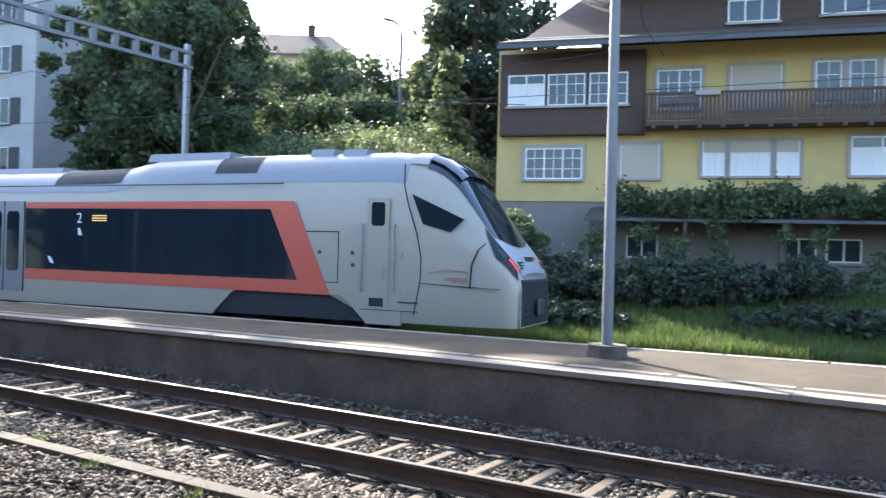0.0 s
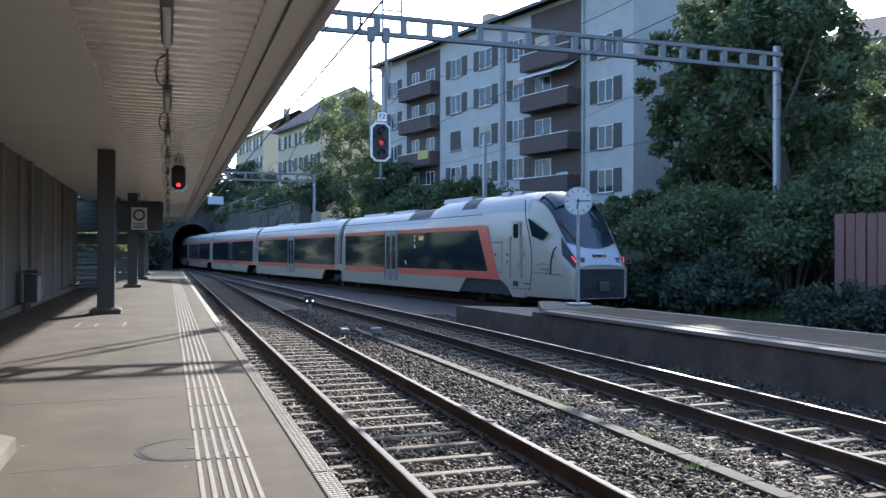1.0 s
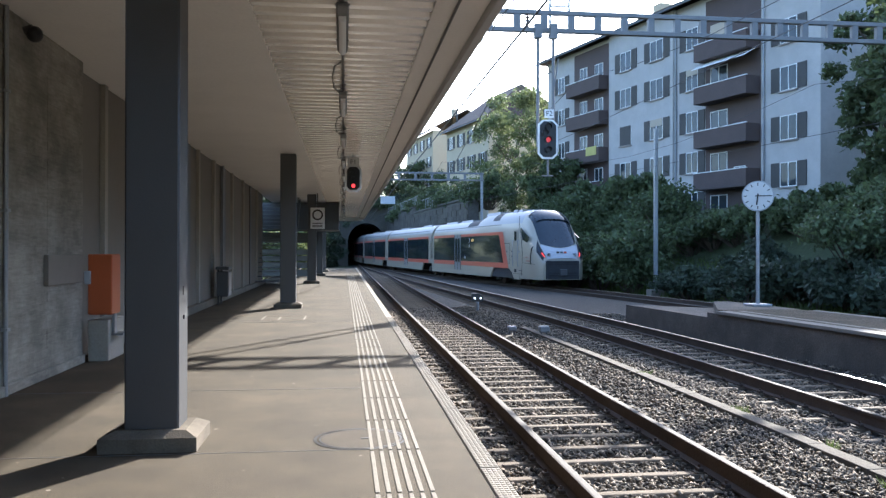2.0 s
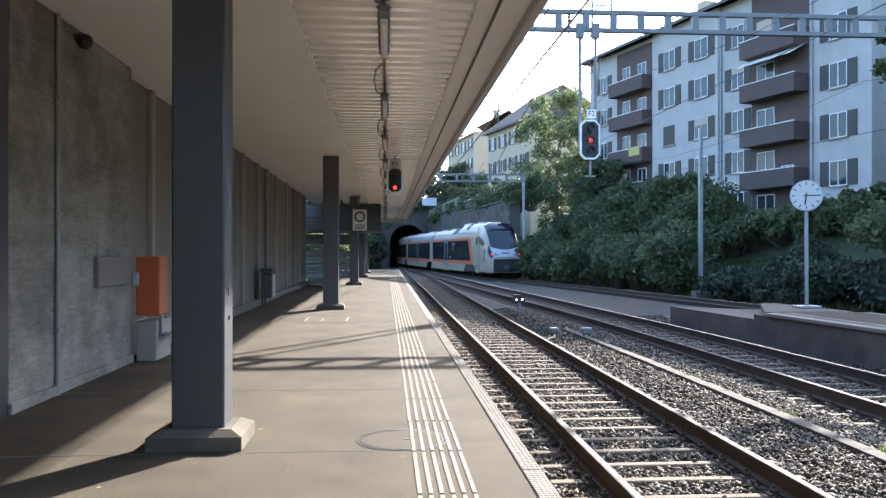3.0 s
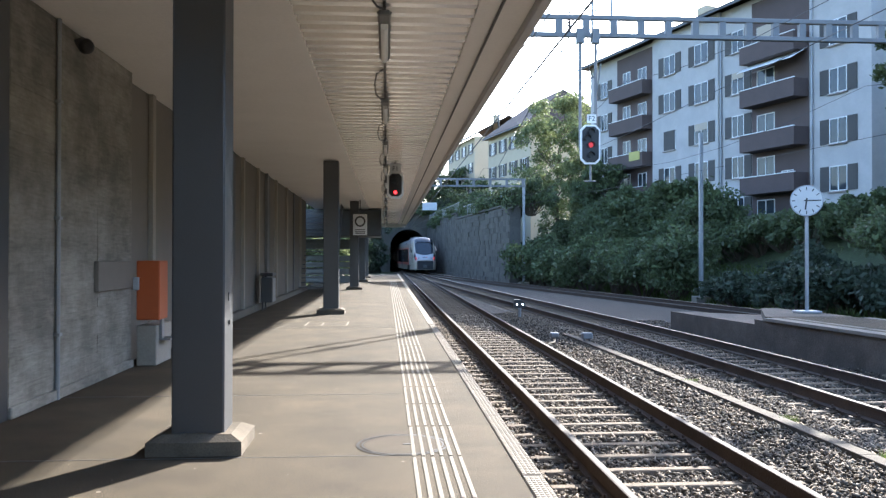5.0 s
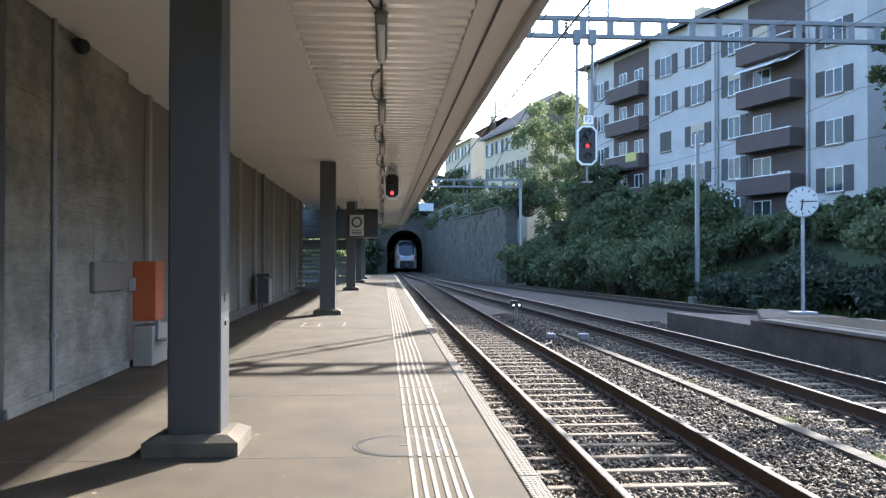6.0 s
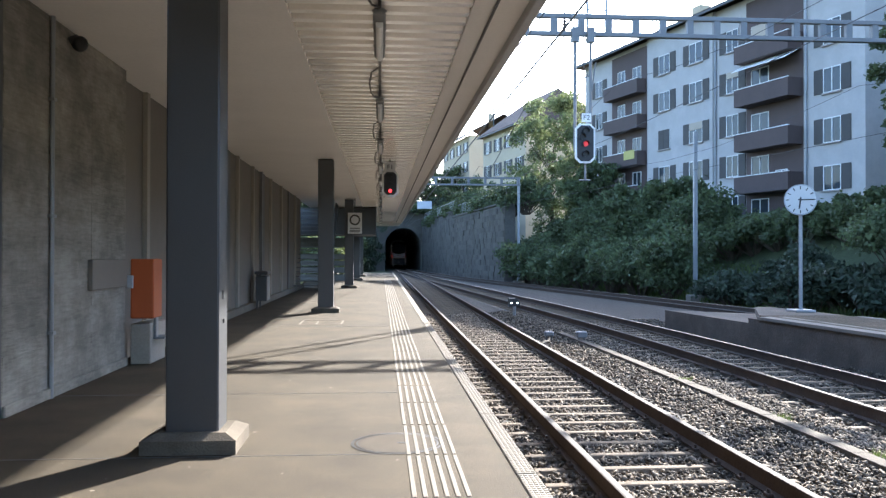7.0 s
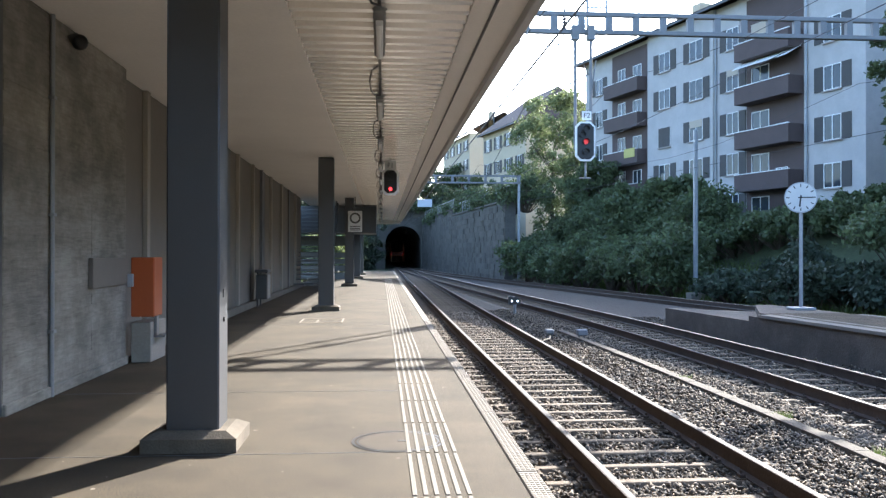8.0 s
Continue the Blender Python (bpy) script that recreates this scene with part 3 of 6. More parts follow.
def section(w, top, bottom, n=3.6, k=20, grow=0.0):
    """Points of one cross-section, from the lower left round over the roof to the lower right."""
    w, top = w + grow, top + grow
    zc = min(ZC, bottom + .55 * (top - bottom))
    pts = [(-w * .97, bottom), (-w, bottom + .3 * (zc - bottom)), (-w, zc)]
    for i in range(1, k):
        a = math.pi * i / k
        c, s = math.cos(a), math.sin(a)
        pts.append((-w * math.copysign(abs(c) ** (2 / n), c), zc + (top - zc) * abs(s) ** (2 / n)))
    pts += [(w, zc), (w, bottom + .3 * (zc - bottom)), (w * .97, bottom)]
    return pts


def nose_dims(s):
    top = np.interp(s, [0, .06, .2, .5, .8, 1.1, 1.43, 1.8, 2.2, 2.75, 3.1], [1.42, 1.6, 1.84, 2.22, 2.65, 3.1, 3.56, 3.86, 4.02, 4.1, ROOF_Z])
    if s > 9:
        top = np.interp(s, [9, 9.6, 10.8], [ROOF_Z, ROOF_Z - .02, ROOF_Z - .27])
    w = np.interp(s, [0, .06, .2, .5, .9, 1.4, 2.0, 2.6], [.98, 1.08, 1.2, 1.3, 1.36, 1.39, 1.405, HALF])
    return float(w), float(top)


def loft(name, stations, secs, material, parent, label="", cols=None, caps=True):
    c0, c1 = cols or (0, len(secs[0]) - 1)
    secs = [sec[c0:c1 + 1] for sec in secs]
    vs = [(x, s, z) for s, sec in zip(stations, secs) for x, z in sec]
    k = len(secs[0])
    c0, c1 = 0, k - 1
    fs = []
    for i in range(len(stations) - 1):
        for j in range(c0, c1):
            fs.append((i * k + j, i * k + j + 1, (i + 1) * k + j + 1, (i + 1) * k + j))
    if caps:
        fs.append(tuple(range(k)))
        fs.append(tuple(range((len(stations) - 1) * k, len(stations) * k)))
    me = raw(name, vs, fs, material)
    for p in me.polygons:
        p.use_smooth = len(p.vertices) == 4
    return part(name, me, None, parent, label)


def shell(name, parent, material, angles, lo, hi, grow, label="", nu=16, nv=8):
    """A thin skin on the nose: angles round the section, lo(u) to hi(u) along the car, u from -1 to 1 across."""
    vs, fs = [], []
    for i in range(nu + 1):
        u = 2 * i / nu - 1
        a = radians(angles[0] + (angles[1] - angles[0]) * i / nu)
        c, q = math.cos(a), math.sin(a)
        for j in range(nv + 1):
            st = lo(u) + (hi(u) - lo(u)) * j / nv
            w, top = nose_dims(st)
            w, top = w + grow, top + grow
            zc = min(ZC, .42 + .55 * (top - .42))
            vs.append((-w * math.copysign(abs(c) ** (2 / 3.6), c), st - grow * max(0, 1 - st), zc + (top - zc) * abs(q) ** (2 / 3.6)))
    for i in range(nu):
        for j in range(nv):
            k = i * (nv + 1) + j
            fs.append((k, k + 1, k + nv + 2, k + nv + 1))
    me = raw(name, vs, fs, material)
    for p in me.polygons:
        p.use_smooth = True
    return part(name, me, None, parent, label)


def side_panel(bm, x, pts, t=.012):
    """A thin raised plate on a car side at x: pts are (y, z)."""
    sg = math.copysign(1, x)
    slab(bm, [(x, a, b) for a, b in pts], (sg * t, 0, 0))
    return bm


def bogie(root, y, name="bogie"):
    bm = B()
    for sx in (-1, 1):
        box(bm, sx * 1.05 - .1, sx * 1.05 + .1, y - 1.7, y + 1.7, .42, .68, .04)
        for q in (-1.25, 1.25):
            box(bm, sx * 1.05 - .14, sx * 1.05 + .14, y + q - .22, y + q + .22, .3, .62, .03)
        box(bm, sx * 1.05 - .12, sx * 1.05 + .12, y - .35, y + .35, .6, 1.0, .03)
    ob = part(name, bm, TRAIN_DARK, root, "dark wheel bogie frame")
    for q in (-1.25, 1.25):
        bm = B()
        for sx in (-1, 1):
            rod(bm, (sx * .68, y + q, .43), (sx * .82, y + q, .43), .43, 24)
        rod(bm, (-.8, y + q, .43), (.8, y + q, .43), .08, 10)
        part("wheelset", bm, RAILM, ob)


def passenger_door(root, sx, y):
    bm = B()
    side_panel(bm, sx * (HALF + .002), [(y - .72, .62), (y + .72, .62), (y + .72, 2.98), (y - .72, 2.98)], .012)
    d = part("passenger_door", bm, TRAIN_ROOF, root, "grey double sliding door")
    for q in (-1, 1):
        bm = B()
        a, b = sorted((y + q * .1, y + q * .56))
        side_panel(bm, sx * (HALF + .015), [(a, 1.25), (a + .06, 1.15), (b - .06, 1.15), (b, 1.25), (b, 2.62), (b - .06, 2.72), (a + .06, 2.72), (a, 2.62)], .006)
        part("door_window", bm, TRAIN_GLASS, d)
    bm = B()
    for q in (-.74, 0, .74):
        side_panel(bm, sx * (HALF + .004), [(y + q - .012, .62), (y + q + .012, .62), (y + q + .012, 2.98), (y + q - .012, 2.98)], .018)
    part("door_seal", bm, RUBBER, d)


def skirt_poly(y0, y1, bog, z_lo=.36, z_hi=.94):
    """Lower body edge with trapezoid cut-outs for the bogies."""
    pts = [(y0, z_lo)]
    for b in bog:
        pts += [(b - 2.05, z_lo), (b - 1.55, z_hi - .1), (b - 1.4, z_hi), (b + 1.4, z_hi), (b + 1.55, z_hi - .1), (b + 2.05, z_lo)]
    pts.append((y1, z_lo))
    return pts


def car_sides(root, y0, y1, bogs, doors, win_lo, win_hi, slant, n_win):
    for sx in (-1, 1):
        lo = skirt_poly(y0, y1, bogs)
        bm = B()
        x = sx * (HALF - .1)
        # each stretch of skirt under the body
        zt = 1.3
        for (a, za), (b, zb) in zip(lo[:-1], lo[1:]):
            if b - a > .01:
                slab(bm, [(x, a, za), (x, b, zb), (x, b, zt), (x, a, zt)], (sx * .103, 0, 0))
        part("skirt", bm, TRAIN_GREY, root)
        # red frame and dark glazing
        spans = []
        cur = win_lo
        for d in sorted(doors):
            spans.append((cur, d - .8))
            cur = d + .8
        spans.append((cur, win_hi))
        for i, (a, b) in enumerate(spans):
            first = slant and i == 0
            bm = B()
            side_panel(bm, sx * (HALF + .001), [(a, .95), (b, .95), (b, 1.22), (a - .12 if first else a, 1.22)] if not first else [(a - 1.0, .93), (b, .95), (b, 1.22), (a - .15, 1.22)], .008)
            side_panel(bm, sx * (HALF + .001), [(a + .62 if first else a, 2.8), (b, 2.8), (b, 2.96), (a + .0 if first else a, 2.98)], .008)
            if first:
                side_panel(bm, sx * (HALF + .0015), [(a - 1.0, .93), (a - .15, 1.22), (a + .62, 2.8), (a, 2.98)], .008)
            part("red_band", bm, TRAIN_RED, root, "coral red band framing the windows")
            bm = B()
            side_panel(bm, sx * (HALF + .001), [(a - .15 if first else a, 1.225), (b, 1.225), (b, 2.795), (a + .62 if first else a, 2.795)], .007)
            g = part("window_band", bm, TRAIN_GLASS, root, "dark tinted window strip")
            m = max(1, int(round((b - a) / 1.9)))
            for j in range(m):
                c0 = a + (b - a) * (j + .06) / m + (.7 if first and j == 0 else 0)
                c1 = a + (b - a) * (j + .94) / m
                bm = B()
                side_panel(bm, sx * (HALF + .0085), [(c0, 1.36), (c1, 1.36), (c1, 2.66), (c0, 2.66)], .003)
                part("pane", bm, TRAIN_GLASS, g)
        for d in doors:
            passenger_door(root, sx, d)
        bm = B()
        side_panel(bm, sx * (HALF * .984), [(y0 + (3 if slant else .1), 3.36), (y1 - .05, 3.36), (y1 - .05, 3.39), (y0 + (3 if slant else .1), 3.39)], .012)
        part("gutter", bm, STEEL_DARK, root)


def roof_units(root, ys):
    for y, L, h in ys:
        bm = B()
        pr = [(-.8, ROOF_Z + h - .2), (-.7, ROOF_Z + h), (.7, ROOF_Z + h), (.8, ROOF_Z + h - .2)]
        slab(bm, [(x, y, z) for x, z in pr], (0, L, 0))
        part("roof_unit", bm, TRAIN_ROOF, root, "silver roof equipment cover")


def end_car():
    L = 21.5
    root = thing("train_car", pose(0, 0, 0), "silver-grey train end car with coral red window band and black windscreen", "train car", "cars of the train")
    st = [0, .06, .2, .35, .5, .7, .9, 1.1, 1.3, 1.5, 1.75, 2.0, 2.25, 2.5, 2.8, 3.1, 5, 8, 9.6, 10.2, 10.8, 16, 19, L - .3]
    secs = []
    for s in st:
        w, top = nose_dims(s)
        secs.append(section(w, top, 1.28 if s > 4 else .42))
    loft("body", st, secs, TRAIN_GREY, root)
    # silver roof over the shoulders
    rs = [2.5, 3.0, 5, 8, 9.6, 10.2, 10.8, 16, L - .32]
    loft("roof", rs, [section(*nose_dims(s), 1.28, grow=.008) for s in rs], TRAIN_ROOF, root, "silver roof", cols=(6, 19), caps=False)
    # windscreen, chin and brow: shells over the sloping front, the glass ending in a V on the chin
    def vee(u):
        return .36 + .24 * abs(u) ** 1.2
    shell("windscreen", root, SCREEN, (54, 126), lambda u: vee(u) + .01, lambda u: 2.1, .012, "large dark sloping windscreen with a V-shaped lower edge")
    shell("chin", root, CHIN, (52, 128), lambda u: .03, lambda u: vee(u) - .012, .016, "pale silver chin panel below the windscreen")
    bs = [1.36, 1.5, 1.8, 2.1]
    bt = [3.58, 3.72, 3.94, 4.07]
    loft("visor", bs, [section(nose_dims(b)[0] + .015, t, .42) for b, t in zip(bs, bt)], SCREEN, root, "dark glossy visor over the windscreen", cols=(9, 16), caps=False)
    rs = [2.1, 2.3, 2.5]
    loft("brow", rs, [section(nose_dims(b)[0] + .016, t, .42) for b, t in zip(rs, (4.075, 4.1, 4.115))], TRAIN_ROOF, root, "silver roof brow above the windscreen", cols=(8, 17), caps=False)
    # the operator's mark on the chin: plain bars
    for q, m_ in ((-.2, STEEL_DARK), (0, STEEL_DARK), (.2, TRAIN_RED)):
        part("chin_mark", box(B(), q - .07, q + .07, .12, .24, 1.78, 1.87), m_, root)
    for sx in (-1, 1):
        for z in (1.62, 1.68, 1.74):
            part("vent_slit", box(B(), sx * .72 - .08, sx * .72 + .08, .06, .2, z, z + .025), TRAIN_DARK, root)
    # dark coupler mouth with its frame
    bm = B()
    box(bm, -.92, .92, -.03, .06, .44, 1.4, .03)
    mo = part("front_grille", bm, TRAIN_DARK, root, "black recess round the coupler")
    bm = B()
    box(bm, -.12, .12, -.1, -.02, .7, .92, .03)
    box(bm, -.2, .2, -.16, -.1, .64, .98, .03)
    part("coupler", bm, STEEL_DARK, mo)
    bm = B()
    for z in (.62, .74, 1.2, 1.3):
        box(bm, -.78, .78, -.045, -.03, z, z + .05)
    part("grille_slat", bm, RUBBER, mo)
    for sx in (-1, 1):
        a0, a1 = (23, 50) if sx < 0 else (157, 130)
        hl = shell("headlight", root, TRAIN_DARK, (a0, a1), lambda u: .05 + .04 * (u + 1), lambda u: .46 + .16 * (u + 1), .02, "black slanted headlight housing")
        shell("lamp_glass", hl, SCREEN, (a0 + sx * -8, a1 + sx * 6), lambda u: .32, lambda u: .5 + .1 * u, .026)
        shell("tail_lamp", hl, TAIL_LIT, (a1 + sx * 9, a1 + sx * 4), lambda u: .1, lambda u: .26, .028, "lit red tail lamp")
        # cab side window and seams
        bm = B()
        side_panel(bm, sx * (HALF - .03), [(2.28, 3.12), (2.02, 2.5), (1.4, 2.34), (1.1, 2.6)], .045)
        part("cab_window", bm, TRAIN_GLASS, root, "dark angular cab side window")
        bm = B()
        seam = [(2.46, 3.75), (2.46, 3.3), (2.36, 2.9), (2.15, 2.3), (2.04, 1.8), (2.05, 1.3), (2.18, .6)]
        for (a, za), (b, zb) in zip(seam[:-1], seam[1:]):
            side_panel(bm, sx * (HALF - .02), [(a, za), (a + .017, za), (b + .017, zb), (b, zb)], .026)
        side_panel(bm, sx * (HALF - .03), [(.3, 1.2), (2.04, 1.26), (2.04, 1.274), (.3, 1.212)], .035)
        ln = [(.95, 1.2), (.92, 1.7), (.78, 2.0), (.62, 2.12)]
        for (a, za), (b, zb) in zip(ln[:-1], ln[1:]):
            side_panel(bm, sx * (HALF - .06), [(a, za), (a + .015, za), (b + .015, zb), (b, zb)], .05)
        part("panel_seam", bm, RUBBER, root)
        bm = B()
        pk = [(1.88, 1.49), (1.6, 1.52), (1.42, 1.58), (1.3, 1.54), (1.02, 1.53)]
        x = sx * (HALF - .02)
        ring = [(x, a, z) for a, z in pk] + [(x, a, z + .018) for a, z in pk[::-1]]
        slab(bm, ring, (sx * .026, 0, 0))
        part("mountain_line", bm, FADED_RED, root, "thin faded red mountain outline")
        for i in range(5):
            a = 1.49 - .1 * i
            part("name_bar", side_panel(B(), x, [(a, 1.34), (a - .07, 1.34), (a - .07, 1.41), (a, 1.41)], .026), FADED_RED, root)
        # cab door, grab rails, step, hatch
        bm = B()
        side_panel(bm, sx * (HALF + .001), [(2.8, .7), (3.32, .7), (3.32, 3.05), (2.8, 3.05)], .014)
        dr = part("cab_door", bm, TRAIN_GREY, root, "grey cab door")
        bm = B()
        side_panel(bm, sx * (HALF + .0155), [(2.9, 2.5), (2.94, 2.45), (3.18, 2.45), (3.22, 2.5), (3.22, 2.9), (3.18, 2.95), (2.94, 2.95), (2.9, 2.9)], .006)
        part("door_window", bm, TRAIN_GLASS, dr)
        bm = B()
        side_panel(bm, sx * (HALF + .0155), [(2.9, .74), (3.24, .74), (3.24, .92), (2.9, .92)], .006)
        part("door_vent", bm, TRAIN_DARK, dr)
        bm = B()
        rod(bm, (sx * (HALF + .03), 2.92, 1.35), (sx * (HALF + .03), 2.92, 1.6), .02, 6)
        part("door_handle", bm, STEEL, dr)
        for y in (2.68, 3.44):
            bm = B()
            rod(bm, (sx * (HALF + .035), y, 1.05), (sx * (HALF + .035), y, 2.5), .022, 8)
            box(bm, sx * HALF - .04, sx * HALF + .04, y - .03, y + .03, 1.06, 1.12)
            box(bm, sx * HALF - .04, sx * HALF + .04, y - .03, y + .03, 2.42, 2.48)
            part("grab_rail", bm, STEEL, root)
        bm = B()
        for (a, b, c, d) in ((4.02, 4.75, 1.2, 1.22), (4.02, 4.9, 2.3, 2.32), (4.02, 4.04, 1.2, 2.32)):
            side_panel(bm, sx * (HALF + .001), [(a, c), (b, c), (b, d), (a, d)], .004)
        part("hatch_outline", bm, RUBBER, root)
        bm = B()
        rod(bm, (sx * HALF, 2.52, 1.85), (sx * (HALF + .03), 2.52, 1.85), .06, 12)
        part("side_socket", bm, STEEL, root)
        for a, z in ((3.68, 1.86), (3.66, 1.6), (4.5, 1.86)):
            part("side_lock", rod(B(), (sx * (HALF - .01), a, z), (sx * (HALF + .012), a, z), .045, 10), STEEL_DARK, root)
        part("sill_line", side_panel(B(), sx * (HALF + .001), [(2.08, .66), (3.46, .655), (3.46, .67), (2.08, .675)], .004), RUBBER, root)
        part("number_bar", side_panel(B(), sx * (HALF + .001), [(2.1, .83), (2.56, .83), (2.56, .87), (2.1, .87)], .003), STEEL_DARK, root)
    car_sides(root, 2.5, L - .3, [5.35], [14.3], 5.2, L - .9, True, 7)
    bm = B()
    box(bm, -1.3, 1.3, 4, L - .4, 1.0, 1.275)
    box(bm, -1.2, 1.2, 9, L - 2.5, .4, 1.0)
    part("underframe", bm, TRAIN_DARK, root)
    bogie(root, 5.35)
    for sx in (-1, 1):
        bm = B()
        slab(bm, [(sx * (HALF - .09), a, z) for a, z in ((3.4, .4), (3.95, .96), (6.75, .96), (7.3, .4))], (sx * .03, 0, 0))
        part("bogie_cover", bm, TRAIN_DARK, root, "dark flush cover over the bogie")
    for a, b in ((6.4, 7.6), (10.5, 12.8)):
        for c in ((7, 10), (14, 17)):
            loft("roof_grille", [a, b], [section(*nose_dims(s), 1.28, grow=.016) for s in (a, b)], TRAIN_DARK, root, "dark roof air grille", cols=c, caps=False)
    roof_units(root, [(3.75, .6, .06), (4.6, .6, .08), (7.5, 2.5, .08), (13.0, 2.6, -.2), (16.5, 3.0, -.2)])
    # destination sign and class figure, as lit and pale marks in the glazing
    for sx in (-1, 1):
        bm = B()
        for i in range(3):
            side_panel(bm, sx * (HALF + .0125), [(10.69, 2.6 - .06 * i), (11.18, 2.6 - .06 * i), (11.18, 2.63 - .06 * i), (10.69, 2.63 - .06 * i)], .003)
        part("destination_display", bm, LAMP_YEL, root, "amber destination display")
    txt = bpy.data.curves.new("class_number", "FONT")
    txt.body, txt.size, txt.extrude = "2", .37, .002
    ob = new("class_number", txt)
    ob.parent = root
    ob.matrix_basis = Matrix.Translation((-HALF - .014, 11.7, 2.43)) @ Matrix(((0, 0, -1, 0), (-1, 0, 0, 0), (0, 1, 0, 0), (0, 0, 0, 1)))
    txt.materials.append(WHITE)
    ob["label"] = "white second-class figure"
    part("pictogram", side_panel(B(), -HALF - .0125, [(11.66, 2.3), (11.58, 2.3), (11.5, 2.12), (11.64, 2.12)], .003), WHITE, root, "small white pictogram on the glass")
    part("sticker", side_panel(B(), -HALF - .0125, [(12.7, 1.58), (12.56, 1.54), (12.46, 1.38), (12.6, 1.4)], .003), WHITE, root, "pale sticker on the glass")
    return root, L


def mid_car():
    L = 19.0
    root = thing("train_car", pose(0, 0, 0), "silver-grey intermediate train car with coral red window band", "train car", "cars of the train")
    st = [.3, 5, 10, 15, L - .3]
    loft("body", st, [section(HALF, ROOF_Z - .27, 1.28) for s in st], TRAIN_GREY, root)
    loft("roof", st, [section(HALF, ROOF_Z - .27, 1.28, grow=.008) for s in st], TRAIN_ROOF, root, "silver roof", cols=(6, 19), caps=False)
    bm = B()
    pr = section(HALF - .12, ROOF_Z - .36, .5, k=8)
    slab(bm, [(x, -.26, z) for x, z in pr], (0, .54, 0))
    part("gangway", bm, RUBBER, root, "black gangway bellows")
    car_sides(root, .3, L - .3, [1.2], [9.5], .9, L - .9, False, 7)
    bm = B()
    box(bm, -1.3, 1.3, .4, L - .4, 1.0, 1.275)
    box(bm, -1.2, 1.2, 4, L - 2.5, .4, 1.0)
    part("underframe", bm, TRAIN_DARK, root)
    bogie(root, .0)
    roof_units(root, [(2.5, 3, -.2), (11, 4, -.2)])
    return root, L


LAMP_YEL = mat("amber_display", (.6, .35, .05), .4, emit=(1, .7, .25, .12))
tail, TAIL_L = end_car()
second, MID_L = mid_car()
cars = [(tail, 0.0, TAIL_L)]
off = TAIL_L
cars.append((second, off, MID_L))
for i in range(4):
    off += MID_L
    cars.append((copy_thing(second, pose(0, 0, 0)), off, MID_L))

# arc length along the far track
_ys = np.arange(-10, 330, .5)
_xs = np.array([track_3(y) for y in _ys])
_arc = np.concatenate([[0], np.cumsum(np.hypot(np.diff(_xs), np.diff(_ys)))])


def on_track(s):
    y = float(np.interp(s, _arc, _ys))
    return track_3(y), y


def tail_s(t):
    y = np.interp(t, [0, 1, 1.5, 2, 3.5, 4.5, 6.5, 8.0], [7.5, 23.9, 32.3, 40.8, 66.6, 84.0, 118.0, 143.5])
    return float(np.interp(y, _ys, _arc))


def motions():
    for ob, start, length in cars:
        rows = []
        for t in np.arange(0, 8.01, .5):
            s = tail_s(t) + start
            (xa, ya), (xb, yb) = on_track(s), on_track(s + length)
            rows.append((float(t), pose(xa, ya, RAIL, 0, 0, -math.degrees(math.atan2(xb - xa, yb - ya)))))
        walk(ob, rows)

# ---------------------------------------------------------------- platform furniture
def column():
    root = thing("canopy_column", pose(-1.30, 5.94, 0), "dark grey steel canopy column on a pale concrete foot", "column", "canopy columns")
    bm = B()
    box(bm, -.18, .18, -.16, .16, .12, 3.6, .012)
    sh = part("shaft", bm, COLUMN, root)
    bm = B()
    vs = [[(-.32, -.285, 0), (.32, -.285, 0), (.32, .285, 0), (-.32, .285, 0)], [(-.32, -.285, .095), (.32, -.285, .095), (.32, .285, .09), (-.32, .285, .09)], [(-.235, -.205, .135), (.235, -.205, .135), (.235, .205, .135), (-.235, .205, .135)]]
    rings = [[bm.verts.new(p) for p in r] for r in vs]
    bm.faces.new(rings[0])
    bm.faces.new(rings[2])
    for a, b in zip(rings[:-1], rings[1:]):
        for i in range(4):
            bm.faces.new((a[i], a[(i + 1) % 4], b[(i + 1) % 4], b[i]))
    part("foot", bm, FOOT, root, "chamfered brown-grey concrete foot")
    bm = B()
    box(bm, .181, .186, -.03, .03, 1.04, 1.1)
    part("socket_plate", bm, STEEL_DARK, root)
    part("key_switch", box(B(), .181, .19, -.015, .015, .87, .9), BLACK, root)
    return root


col = column()
for y in (19.55, 33.6, 43.8, 51.5):
    copy_thing(col, pose(-1.30, y, 0))


def manhole():
    root = thing("manhole_cover", pose(.12, 5.92, 0), "round asphalt-filled manhole cover set in the platform", "manhole cover")
    bm = B()
    n = 48
    for r0, r1, z in ((.312, .334, .004), (.284, .297, .004)):
        a = [bm.verts.new((r0 * math.cos(6.2832 * i / n), r0 * math.sin(6.2832 * i / n), z)) for i in range(n)]
        b = [bm.verts.new((r1 * math.cos(6.2832 * i / n), r1 * math.sin(6.2832 * i / n), z)) for i in range(n)]
        for i in range(n):
            bm.faces.new((a[i], a[(i + 1) % n], b[(i + 1) % n], b[i]))
    part("frame_ring", bm, BLACK, root, "dark iron ring")
    bm = B()
    bmesh.ops.create_cone(bm, cap_ends=True, segments=48, radius1=.283, radius2=.283, depth=.004, matrix=Matrix.Translation((0, 0, .001)))
    lid = part("lid", bm, LID, root, "pale grey concrete infill")
    bm = B()
    box(bm, .0, .06, -.012, .012, .003, .006)
    part("lifting_slot", bm, STEEL_DARK, lid)


manhole()


